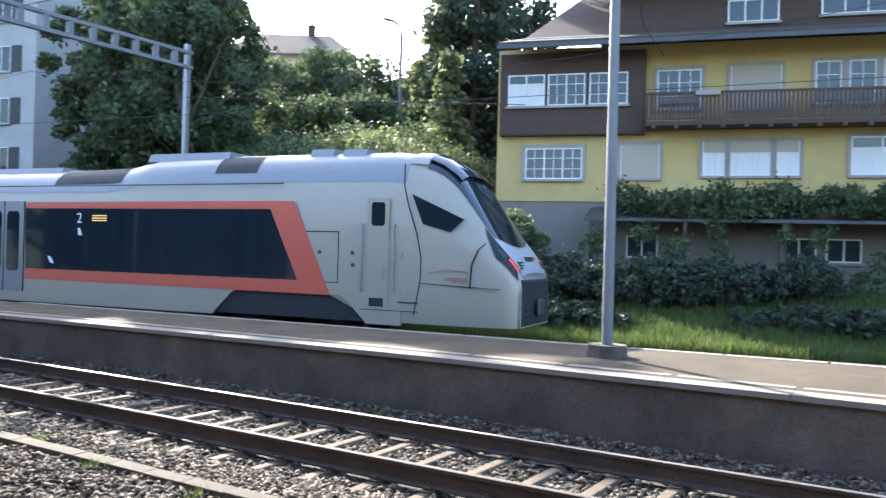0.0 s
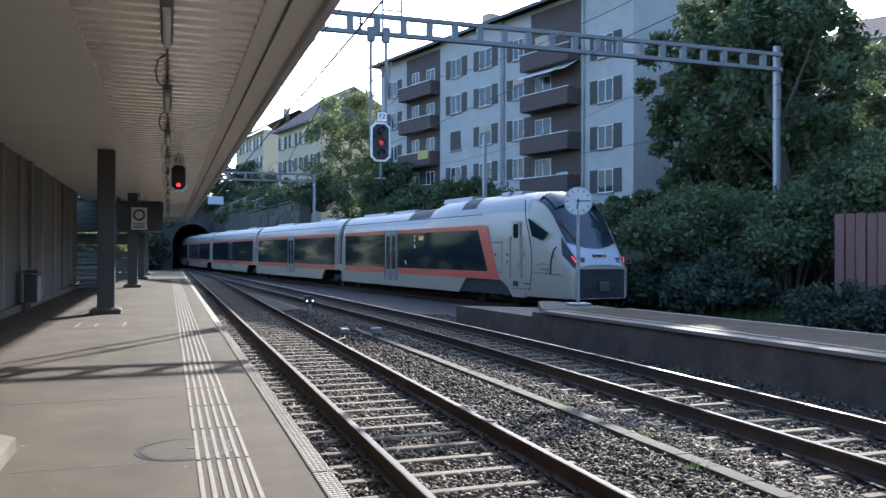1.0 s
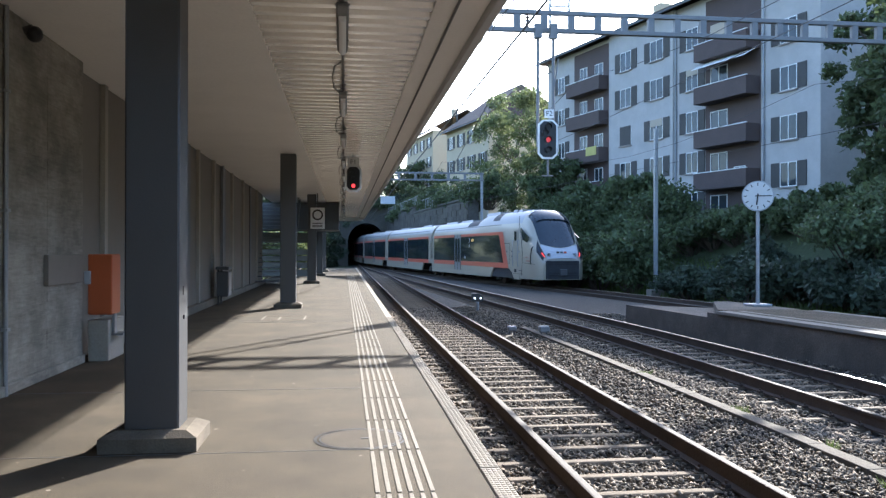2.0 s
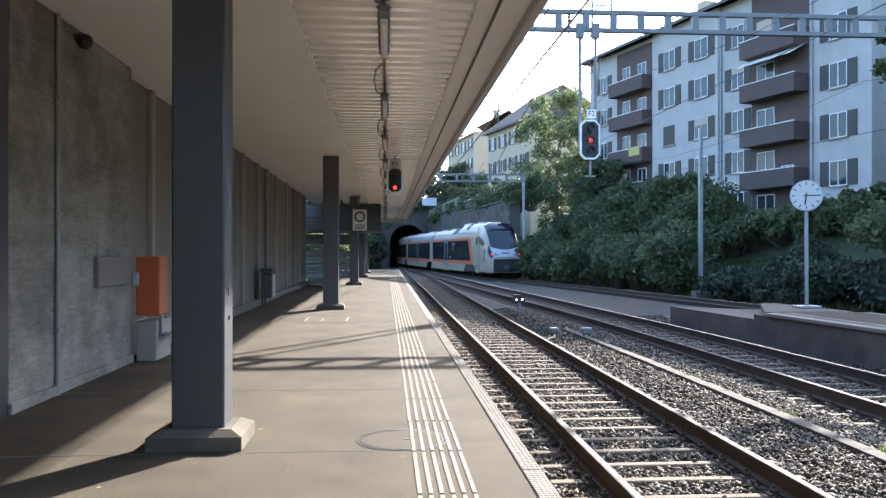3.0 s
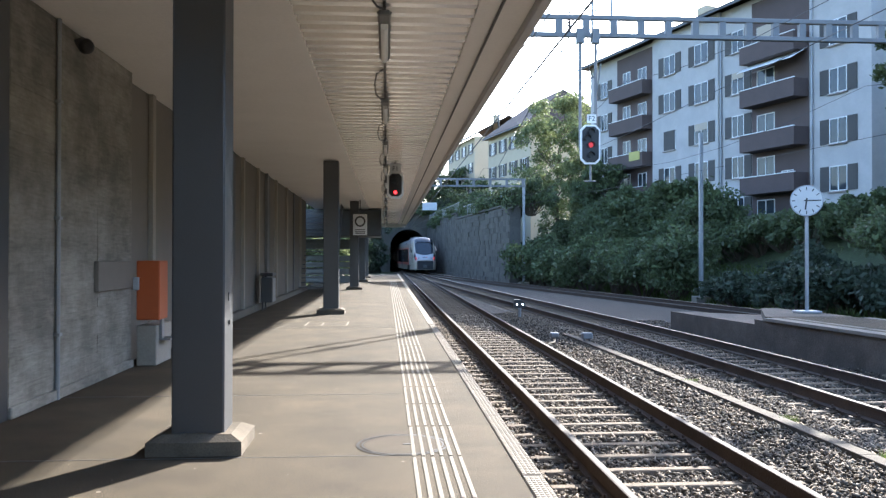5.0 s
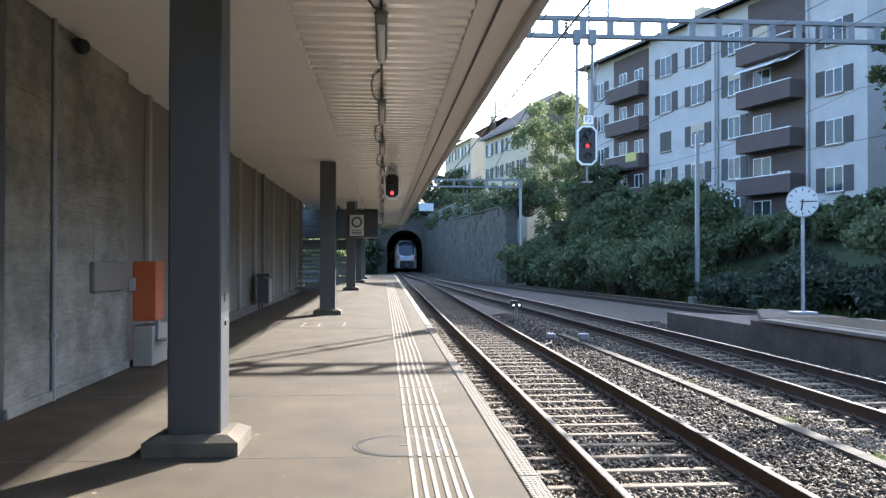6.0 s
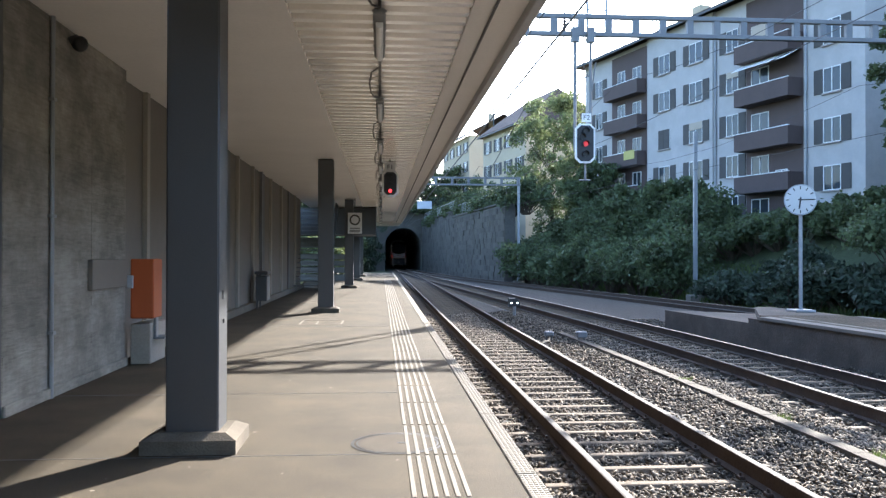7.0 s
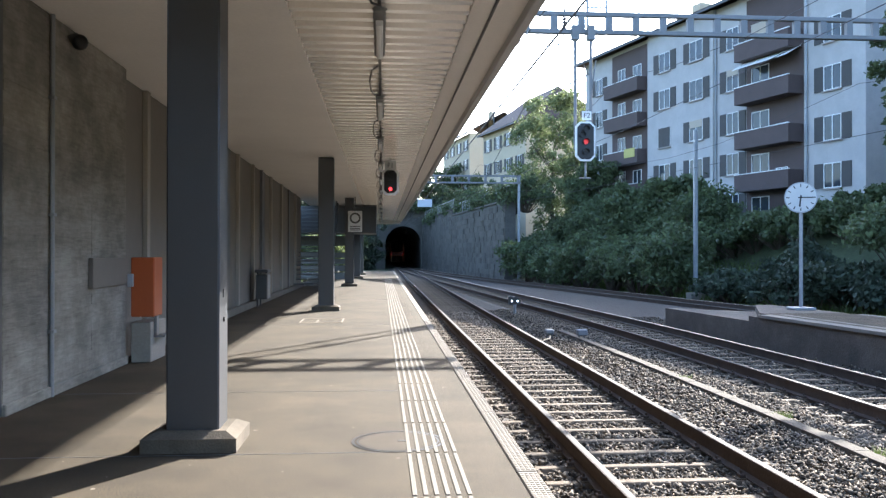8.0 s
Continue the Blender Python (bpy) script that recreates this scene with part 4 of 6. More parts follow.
def paint_outline():
    root = thing("paint_mark", pose(-1.18, 16.6, 0), "faint worn white paint outline on the platform", "paint mark")
    for a, b, c, d in ((-.42, .42, -.5, -.46), (-.42, .42, .46, .5), (-.42, -.39, -.46, .46), (.39, .42, -.46, .46), (-.1, -.07, -.46, .2)):
        part("stroke", box(B(), a, b, c, d, .0008, .003), EDGE, root)


paint_outline()


def spots():
    rng = random.Random(11)
    bm = B()
    for i in range(46):
        x, y, r = rng.uniform(-2.4, .75), rng.uniform(3.8, 13), rng.uniform(.007, .016)
        vs = [bm.verts.new((x + r * math.cos(k) * rng.uniform(.7, 1.2), y + r * math.sin(k) * rng.uniform(.7, 1.2), .0015)) for k in np.linspace(0, 5.4, 7)]
        bm.faces.new(vs)
    tagged(part("gum_spots", bm, EDGE), "small pale trodden spots on the asphalt", "stain", kind="stuff")


spots()


def light_fixture():
    root = thing("tube_light", pose(-.02, 7.0, 3.61), "long grey tube light hung under the canopy ceiling", "tube light", "tube lights under the canopy")
    bm = B()
    box(bm, -.055, .055, 0, 1.6, -.2, -.145, .015)
    part("housing", bm, GANTRY, root)
    bm = B()
    rod(bm, (0, .25, -.216), (0, 1.5, -.216), .036, 10)
    part("diffuser", bm, TUBE, root, "unlit white diffuser tube")
    for y in (.15, 1.35):
        bm = B()
        rod(bm, (0, y, -.13), (0, y, .005), .012, 6)
        box(bm, -.065, .065, y - .015, y + .015, -.14, -.125)
        part("hanger", bm, STEEL_DARK, root)
    bm = B()
    tube(bm, [(-.0, -.05, -.16), (-.06, -.25, -.2), (-.11, -.5, -.2), (-.13, -.75, -.12), (-.1, -.95, -.03), (-.02, -1.05, .0)], .01)
    part("cable_loop", bm, WIRE, root)
    return root


lf = light_fixture()
for k in range(-2, 13):
    if k:
        copy_thing(lf, pose(-.02, 7.0 + 3.95 * k, 3.61))
bm = B()
box(bm, -.035, -.005, -6, 56.5, 3.575, 3.608)
tagged(part("cable_tray", bm, STEEL_DARK), "narrow dark cable tray along the canopy ceiling", "cable tray")


def signal_head(m, label, w=.56, h=1.09, lit=None, low=False):
    root = thing("railway_signal", m, label, "railway signal", "railway signals")
    c = .23 * w
    q = h / 1.09

    def octa(hw, hh, cc):
        return [(-hw + cc, -hh), (hw - cc, -hh), (hw, -hh + cc), (hw, hh - cc), (hw - cc, hh), (-hw + cc, hh), (-hw, hh - cc), (-hw, -hh + cc)]
    bm = B()
    slab(bm, [(x, 0, z) for x, z in octa(w / 2, h / 2, c)], (0, .05, 0))
    part("rim", bm, WHITE, root, "white octagonal rim")
    bm = B()
    slab(bm, [(x, -.02, z) for x, z in octa(w / 2 - .05, h / 2 - .05, c - .02)], (0, .3, 0))
    bo = part("backboard", bm, BLACK, root, "black signal face")
    for x, z, on in ((-.0, .34 * q, 0), (-.1 * q, .17 * q, 0), (.0, -.02 * q, not low), (.0, -.3 * q, low)):
        bm = B()
        rod(bm, (x, -.05, z), (x, -.018, z), .08 * q if not on else .07 * q, 16)
        part("lens", bm, (lit or RED_LIT) if on else BLACK, bo, "lit red lens" if on else "dark lens")
        bm = B()
        for a in np.linspace(-.3, 3.44, 9):
            p = (x + .09 * q * math.cos(a), z + .09 * q * math.sin(a))
            e = (x + .09 * q * math.cos(a + .47), z + .09 * q * math.sin(a + .47))
            slab(bm, [(p[0], -.15 * q, p[1]), (e[0], -.15 * q, e[1]), (e[0], -.018, e[1]), (p[0], -.018, p[1])], (0, 0, .006))
        part("hood", bm, BLACK, bo)
    return root


def label_plate(root, x, z, text, size, y=0):
    bm = B()
    box(bm, x - .13, x + .13, y - .012, y + .012, z - .12, z + .12)
    p = part("number_plate", bm, WHITE, root, "small white plate with black characters")
    cu = bpy.data.curves.new("plate_text", "FONT")
    cu.body, cu.size, cu.extrude, cu.align_x, cu.align_y = text, size, .001, "CENTER", "CENTER"
    cu.materials.append(BLACK)
    ob = new("plate_text", cu)
    ob.parent = p
    ob.matrix_basis = pose(x, y - .015, z, 90, 0, 0)


s1 = signal_head(pose(.21, 19.5, 3.05), "railway signal showing red, hung under the canopy", w=.4, h=.64, low=True)
label_plate(s1, .0, .39, "F1", .16, .06)
bm = B()
rod(bm, (0, .1, .2), (0, .1, .56), .025, 6)
part("hanger", bm, STEEL_DARK, s1)
s2 = signal_head(pose(5.62, 22.3, 4.45), "railway signal showing red, hung from the gantry", w=.56, h=1.09, lit=RED_DIM)
label_plate(s2, .05, .72, "F2", .2, .06)
bm = B()
for x in (-.24, .2):
    rod(bm, (x, .2, -.2), (x, .2, 3.25), .045, 8)
    box(bm, x - .1, x + .1, .1, .3, 2.85, 3.25)
rod(bm, (-.45, .2, 1.6), (.2, .2, 1.95), .018, 6)
rod(bm, (.2, .2, 1.3), (.35, .2, 2.3), .02, 6)
rod(bm, (.05, .2, -1.0), (.05, .2, -.5), .03, 8)
rod(bm, (-.12, .2, -1.0), (.2, .2, -1.0), .02, 6)
part("hanger_frame", bm, GANTRY, s2)
bm = B()
tube(bm, [(.1, .25, 3.0), (-.02, .25, 2.6), (-.0, .25, 2.2), (.15, .25, 1.9)], .015)
part("signal_cable", bm, WIRE, s2)


def notice():
    root = thing("notice_sign", pose(-1.05, 32.9, 2.62), "white prohibition sign with a dark ring on the platform", "sign")
    bm = B()
    box(bm, -.28, .28, -.012, .012, -.42, .42, .01)
    pl = part("panel", bm, WHITE, root)
    bm = B()
    n = 32
    a = [bm.verts.new((.15 * math.cos(6.2832 * i / n), -.014, .13 + .15 * math.sin(6.2832 * i / n))) for i in range(n)]
    b = [bm.verts.new((.215 * math.cos(6.2832 * i / n), -.014, .13 + .215 * math.sin(6.2832 * i / n))) for i in range(n)]
    for i in range(n):
        bm.faces.new((a[i], a[(i + 1) % n], b[(i + 1) % n], b[i]))
    part("ring", bm, SHUTTER, pl, "dark ring")
    bm = B()
    for z in (-.2, -.28, -.34):
        box(bm, -.2, .2, -.018, -.012, z - .02, z + .012)
    part("text_bar", bm, SHUTTER, pl)
    bm = B()
    rod(bm, (0, .03, .4), (0, .03, .99), .02, 8)
    part("hanger", bm, STEEL_DARK, root)


notice()


def orange_box():
    root = thing("ticket_validator", pose(-2.78, 10.3, 0), "orange enamel machine box on a narrow stand at the wall", "ticket machine")
    bm = B()
    box(bm, -.28, .0, 0, .38, .57, 1.3, .012)
    part("case", bm, ORANGE, root)
    bm = B()
    box(bm, -.31, -.24, -.045, -.002, .94, 1.1, .008)
    part("plate", bm, PLATE, root, "pale blue-grey plate")
    bm = B()
    box(bm, -.3, -.06, .08, .78, 0, .5, .01)
    part("stand", bm, RIB, root, "tan block under the box")
    bm = B()
    box(bm, -.055, -.02, .2, .3, .3, .569, .004)
    box(bm, -.07, .08, .2, .5, .3, .325)
    part("bracket", bm, STEEL, root)
    root2 = thing("cabinet", pose(-3.115, 9.0, 0), "flat brown-grey panel fixed to the concrete wall", "panel")
    bm = B()
    box(bm, 0, .05, 0, 1.15, .97, 1.3, .006)
    part("panel", bm, GREYBOX, root2)
    root3 = thing("cctv_camera", pose(-3.1, 8.44, 3.46), "small dark camera on the wall under the canopy", "camera")
    bm = B()
    bmesh.ops.create_uvsphere(bm, u_segments=12, v_segments=8, radius=.08, matrix=Matrix.Translation((.09, 0, 0)))
    part("dome", bm, BLACK, root3, smooth=True)
    bm = B()
    rod(bm, (0, 0, .02), (.08, 0, .05), .05, 10)
    part("mount", bm, STEEL_DARK, root3)


orange_box()


def bin_():
    root = thing("litter_bin", pose(-2.98, 21.0, 0), "grey metal litter bin on the wall", "bin")
    bm = B()
    box(bm, -.14, .14, -.3, .3, .2, .82, .02)
    part("body", bm, COLUMN, root, "dark painted bin body")
    part("side_plate", box(B(), .142, .15, -.26, .27, .22, .8, .003), STEEL, root, "pale steel side plate")
    bm = B()
    box(bm, -.16, .16, -.33, .33, .86, .94, .02)
    part("lid", bm, COLUMN, root)
    bm = B()
    for y in (-.25, .25):
        box(bm, -.12, -.08, y - .02, y + .02, 0, .86)
    part("post", bm, STEEL_DARK, root)


bin_()


def stair():
    root = thing("staircase", pose(-2.9, 31.0, 0), "dark steel staircase with open railings behind the columns", "staircase")
    bm = B()
    for x in (-1.1, .9):
        slab(bm, [(x, 0, 0), (x, .35, 0), (x, 6.5, 3.6), (x, 6.1, 3.6)], (.06, 0, 0))
    part("stringer", bm, COLUMN, root)
    for i in range(20):
        bm = B()
        box(bm, -1.04, .9, .15 + .3 * i, .46 + .3 * i, .17 * (i + 1), .17 * (i + 1) + .04)
        part("tread", bm, COLUMN, root)
    bm = B()
    for x in (-1.05, .95):
        rod(bm, (x, .1, 1.0), (x, 6.2, 4.4), .025, 8)
        for i in range(7):
            rod(bm, (x, .3 + .95 * i, .17 + .54 * i), (x, .3 + .95 * i, 1.1 + .53 * i), .018, 6)
    part("railing", bm, STEEL_DARK, root)

    bm = B()
    box(bm, -3.2, 2.65, 7.6, 11.2, 2.3, 3.55)
    part("landing", bm, STEEL_DARK, root, "dark underside of the stair landing")
    part("side_wall", box(B(), -1.9, -1.7, 3.2, 15, 2.0, 3.6), STEEL_DARK, root, "dark side panel of the stair")
    # added boards, dark in place of the deep shade behind the stair
    for z, h in ((.02, .34), (.42, .3), (.8, .26), (1.12, .26), (1.72, .5), (2.4, 1.1)):
        part("back_board", box(B(), -2.2, 1.25, 11.3, 11.36, z, z + h), COLUMN, root, "added dark board that deepens the gloom behind the stair")


stair()


def station_sign():
    root = thing("station_sign", pose(2.5, 47.5, 4.25), "small pale blue hanging station sign past the canopy", "sign")
    part("panel", box(B(), -.42, .42, -.03, .03, -.22, .22, .01), PLATE, root)
    part("hanger", rod(B(), (-.3, 0, .22), (-.6, -2.4, .1), .02, 6), STEEL, root)


station_sign()


# ---------------------------------------------------------------- far platform furniture
def clock():
    root = thing("station_clock", pose(10.1, 19.1, 0), "white-faced round station clock on a slim pole", "clock")
    bm = B()
    rod(bm, (0, 0, 0), (0, 0, 2.34), .045, 12)
    box(bm, -.25, .25, -.25, .25, 0, .06, .01)
    part("pole", bm, STEEL, root)
    f = Matrix.Rotation(radians(-29), 4, "Z")
    bm = B()
    bmesh.ops.create_cone(bm, cap_ends=True, segments=48, radius1=.37, radius2=.37, depth=.2, matrix=Matrix.Translation((0, 0, 2.7)) @ f @ Matrix.Rotation(radians(90), 4, "X"))
    case = part("case", bm, STEEL, root, "grey metal clock case")
    bm = B()
    bmesh.ops.create_cone(bm, cap_ends=True, segments=48, radius1=.345, radius2=.345, depth=.21, matrix=Matrix.Translation((0, 0, 2.7)) @ f @ Matrix.Rotation(radians(90), 4, "X"))
    part("dial", bm, DIAL, case, "white dial")
    for i in range(12):
        c = Matrix.Translation((0, 0, 2.7)) @ f @ Matrix.Rotation(radians(30 * i), 4, "Y")
        part("hour_mark", box(B(), -.011, .011, -.112, -.106, .25, .325, m=c), BLACK, case)
    for nm, ang, L, w in (("hour_arm", 187, .22, .018), ("minute_arm", 90, .3, .013)):
        bm = B()
        box(bm, -w, w, -.118, -.113, -.06, L, m=Matrix.Translation((0, 0, 2.7)) @ f @ Matrix.Rotation(radians(ang), 4, "Y"))
        part(nm, bm, BLACK, case)


clock()


def pole_mast():
    root = thing("catenary_mast", pose(10.7, 3.95, 0), "tapered galvanised steel mast on a concrete foot", "mast", "catenary masts")
    bm = B()
    rod(bm, (0, 0, .1), (0, 0, 8.2), .075, 20, .06)
    part("pole", bm, GANTRY, root, smooth=False)
    bm = B()
    rod(bm, (0, 0, 0), (0, 0, .16), .3, 8, .27)
    part("foot", bm, CONC_DARK, root)
    bm = B()
    tube(bm, [(0, 0, 6.2), (-1.2, 0, 6.75), (-3.2, 0, 6.9)], .03)
    tube(bm, [(0, 0, 5.6), (-3.3, 0, 5.85)], .025)
    rod(bm, (0, 0, 6.0), (-2.6, 0, 5.85), .025)
    part("bracket_arm", bm, STEEL, root)


pole_mast()


def h_mast(x, y, h, label="grey steel catenary mast beside the tracks"):
    root = thing("catenary_mast", pose(x, y, RAIL - .1), label, "mast", "catenary masts")
    bm = B()
    prof = [(-.085, -.08), (-.072, -.08), (-.072, -.008), (.072, -.008), (.072, -.08), (.085, -.08), (.085, .08), (.072, .08), (.072, .008), (-.072, .008), (-.072, .08), (-.085, .08)]
    slab(bm, [(a, b, 0) for a, b in prof], (0, 0, h))
    part("post", bm, STEEL, root)
    bm = B()
    box(bm, -.35, .35, -.35, .35, -.3, .15, .03)
    part("foot", bm, CONC_LIGHT, root)
    return root


h_mast(14.9, 38, 7.9)
h_mast(9.95, 59, 7.6)
h_mast(19.4, 22.6, 9.0, "grey steel mast carrying the signal gantry")


def gantry(y, x0, x1, zlo, zhi, label, step=.78):
    root = thing("gantry", pose(0, y, 0), label, "gantry", "overhead gantries")
    for z in (zlo, zhi):
        part("chord", box(B(), x0, x1, -.08, .08, z - .06, z + .06, .01), GANTRY, root)
    x = x0 + .3
    while x < x1:
        part("batten", box(B(), x - .09, x + .09, -.07, .07, zlo + .06, zhi - .06), GANTRY, root)
        x += step
    return root


gantry(22.6, -3.3, 19.6, 7.55, 8.05, "grey riveted steel gantry beam across the tracks")
gantry(59, 0, 10.1, 6.45, 6.95, "distant steel gantry beam across the tracks", 1.2)
h_mast(-3.3, 22.6, 9.0, "grey steel mast carrying the signal gantry behind the canopy")


def insulators():
    root = thing("catenary_support", pose(5.3, 22.6, 8.1), "steel frame with brown insulators on the gantry", "insulator", "insulators on the gantry")
    bm = B()
    for x in (.45, 1.0):
        rod(bm, (x, 0, -.6), (x, 0, 1.6), .035, 6)
    for z in (.15, .9, 1.5):
        rod(bm, (.45, 0, z), (1.0, 0, z), .025, 6)
    part("frame", bm, STEEL, root)
    bm = B()
    for i in range(6):
        bmesh.ops.create_cone(bm, cap_ends=True, segments=10, radius1=.07, radius2=.03, depth=.06, matrix=Matrix.Translation((-.2, 0, -.45 + .09 * i)))
    rod(bm, (-.2, 0, -.6), (-.2, 0, .5), .02, 6)
    part("insulator", bm, BALCONY, root)


insulators()


def wires():
    def wire(name, pts, r=.012, label="thin dark overhead wire along the track"):
        bm = B()
        tube(bm, pts, r, 5)
        tagged(part(name, bm, WIRE), label, "wire", "overhead wires")
    for fn, z in ((track_1, 4.745), (track_2, 4.75), (track_3, 4.75)):
        ys = [-30, 0, 22.6, 45, 59, 80, 111]
        wire("contact_wire", [(fn(y), y, z) for y in ys], .018 if fn is track_1 else .008)
        pts = []
        for a, b in zip(ys[:-1], ys[1:]):
            for u in np.linspace(0, 1, 7)[:-1]:
                y = a + (b - a) * u
                pts.append((fn(y), y, z + 1.5 - 1.1 * 4 * u * (1 - u) * .8))
        wire("messenger_wire", pts, .012 if fn is track_1 else .007)
    wire("feeder_wire", [(5.1, 22.6, 7.5), (7.6, 59, 7.0)], .02)
    wire("feeder_wire", [(-.5, 60, 9.5), (5.6, 22.6, 9.6), (9, -20, 9.6)], .02)
    wire("cross_wire", [(19.4, 22.6, 6.5), (30, 10, 7.0)], .015)
    wire("cross_wire", [(10.7, 3.95, 7.6), (24, 8, 8.4), (30, 9, 8.6)], .015)


wires()


def dwarf_signal():
    root = thing("dwarf_signal", pose(4.5, 27.5, RAIL - .12), "small dark shunting signal with two white lights in the ballast", "railway signal")
    bm = B()
    rod(bm, (0, 0, 0), (0, 0, .3), .05, 8)
    part("post", bm, STEEL, root)
    bm = B()
    slab(bm, [(-.19, 0, .3), (.19, 0, .3), (.19, 0, .44), (.04, 0, .58), (-.19, 0, .58)], (0, .2, 0))
    part("case", bm, BLACK, root)
    for x in (-.1, .1):
        bm = B()
        rod(bm, (x, -.03, .42), (x, -.001, .42), .024, 12)
        part("lamp", bm, LAMP_WHITE, root, "lit white lamp")


dwarf_signal()


def track_box(x, y, s):
    root = thing("track_box", pose(x, y, RAIL - .14), "low pale metal box between the tracks", "track box", "boxes between the tracks")
    bm = B()
    box(bm, -.16 * s, .16 * s, -.12 * s, .12 * s, .1, .32 * s, .03)
    part("case", bm, GANTRY, root)
    bm = B()
    rod(bm, (-.08 * s, 0, 0), (-.08 * s, 0, .12), .02, 6)
    rod(bm, (.08 * s, 0, 0), (.08 * s, 0, .12), .02, 6)
    part("leg", bm, STEEL_DARK, root)


track_box(4.05, 19.6, .7)
track_box(4.75, 19.2, .8)
bm = B()
tube(bm, [(3.55, 18.2, RAIL - .1), (3.75, 18.6, RAIL - .06), (3.95, 19.1, RAIL - .1), (4.05, 19.5, RAIL - .06)], .022)
tagged(part("cable", bm, TROUGH), "grey cable sleeve lying on the ballast", "cable")


def red_fence():
    root = thing("sheet_fence", pose(17.9, 18.6, 0), "faded red corrugated sheet fence behind the far track", "fence")
    a, b = Vector((17.6, 18.2)), Vector((20.6, 13.0))
    d = (b - a)
    n = 22
    for i in range(n):
        p, q = a + d * (i / n), a + d * ((i + .88) / n)
        nrm = Vector((-d.y, d.x)).normalized() * (.04 if i % 2 else 0)
        bm = B()
        z0 = -.5
        slab(bm, [(p.x + nrm.x - 17.9, p.y + nrm.y - 18.6, z0), (q.x + nrm.x - 17.9, q.y + nrm.y - 18.6, z0), (q.x + nrm.x - 17.9, q.y + nrm.y - 18.6, 2.45 + .01 * (i % 3)), (p.x + nrm.x - 17.9, p.y + nrm.y - 18.6, 2.45 + .01 * (i % 3))], (.03, .02, 0))
        part("sheet", bm, FENCE_RED, root)


red_fence()

# ---------------------------------------------------------------- houses
def window(parent, x, z, w, h, panes=2, shutters=True, frame_mat=None, surround=None, blind=0.0, curtain=False, bars=False, closed=False):
    """A window on a front at y = 0 (facing -y), centred at x, z: recess, frame, panes, sill, shutters."""
    fm = frame_mat or WHITE
    bm = B()
    t = .05
    box(bm, x - w / 2, x + w / 2, -.05, .03, z - h / 2, z - h / 2 + t)
    box(bm, x - w / 2, x + w / 2, -.05, .03, z + h / 2 - t, z + h / 2)
    for i in range(panes + 1):
        c = x - w / 2 + (w - t) * i / panes
        box(bm, c, c + t, -.052, .03, z - h / 2, z + h / 2)
    strips = []
    if bars:
        for i in range(panes):
            c = x - w / 2 + w * (i + .5) / panes
            strips.append((c - .012, c + .012, -.045, .0, z - h / 2 + t, z + h / 2 - t))
            for q in (-.17, .17):
                strips.append((x - w / 2 + w * i / panes + t, x - w / 2 + w * (i + 1) / panes, -.043, .0, z + q * h - .012, z + q * h + .012))
    wi = part("window", bm, fm, parent)
    for s in strips:
        part("glazing_bar", box(B(), *s), fm, wi)
    for i in range(panes):
        c0, c1 = x - w / 2 + w * i / panes + t * .6, x - w / 2 + w * (i + 1) / panes - t * .6
        bm = B()
        box(bm, c0, c1, -.02, -.008, z - h / 2 + t, z + h / 2 - t)
        part("pane", bm, GLASS, wi)
        if curtain:
            bm = B()
            box(bm, c0, c1, -.032, -.024, z - h / 2 + t, z + h * .22)
            part("curtain", bm, CURTAIN, wi, "white net curtain")
    if blind:
        bm = B()
        box(bm, x - w / 2 + .03, x + w / 2 - .03, -.066, -.054, z + h / 2 - h * blind, z + h / 2)
        part("blind", bm, BLIND, wi, "lowered beige roller blind")
    bm = B()
    box(bm, x - w / 2 - .08, x + w / 2 + .08, -.14, .0, z - h / 2 - .09, z - h / 2 - .003)
    part("sill", bm, TRIM, wi)
    if surround:
        bm = B()
        s = .12
        box(bm, x - w / 2 - s, x - w / 2 - .002, -.07, .0, z - h / 2, z + h / 2 + s)
        box(bm, x + w / 2 + .002, x + w / 2 + s, -.07, .0, z - h / 2, z + h / 2 + s)
        box(bm, x - w / 2 - .001, x + w / 2 + .001, -.07, .0, z + h / 2 + .002, z + h / 2 + s)
        part("surround", bm, surround, wi)
    if shutters:
        for sx in (-1, 1):
            c = x + sx * (w / 4 if closed else w / 2 + .36)
            y0 = -.09 if closed else -.06
            bm = B()
            box(bm, c - .34, c + .34, y0, y0 + .056, z - h / 2, z + h / 2)
            part("shutter", bm, SHUTTER, wi)
    return wi


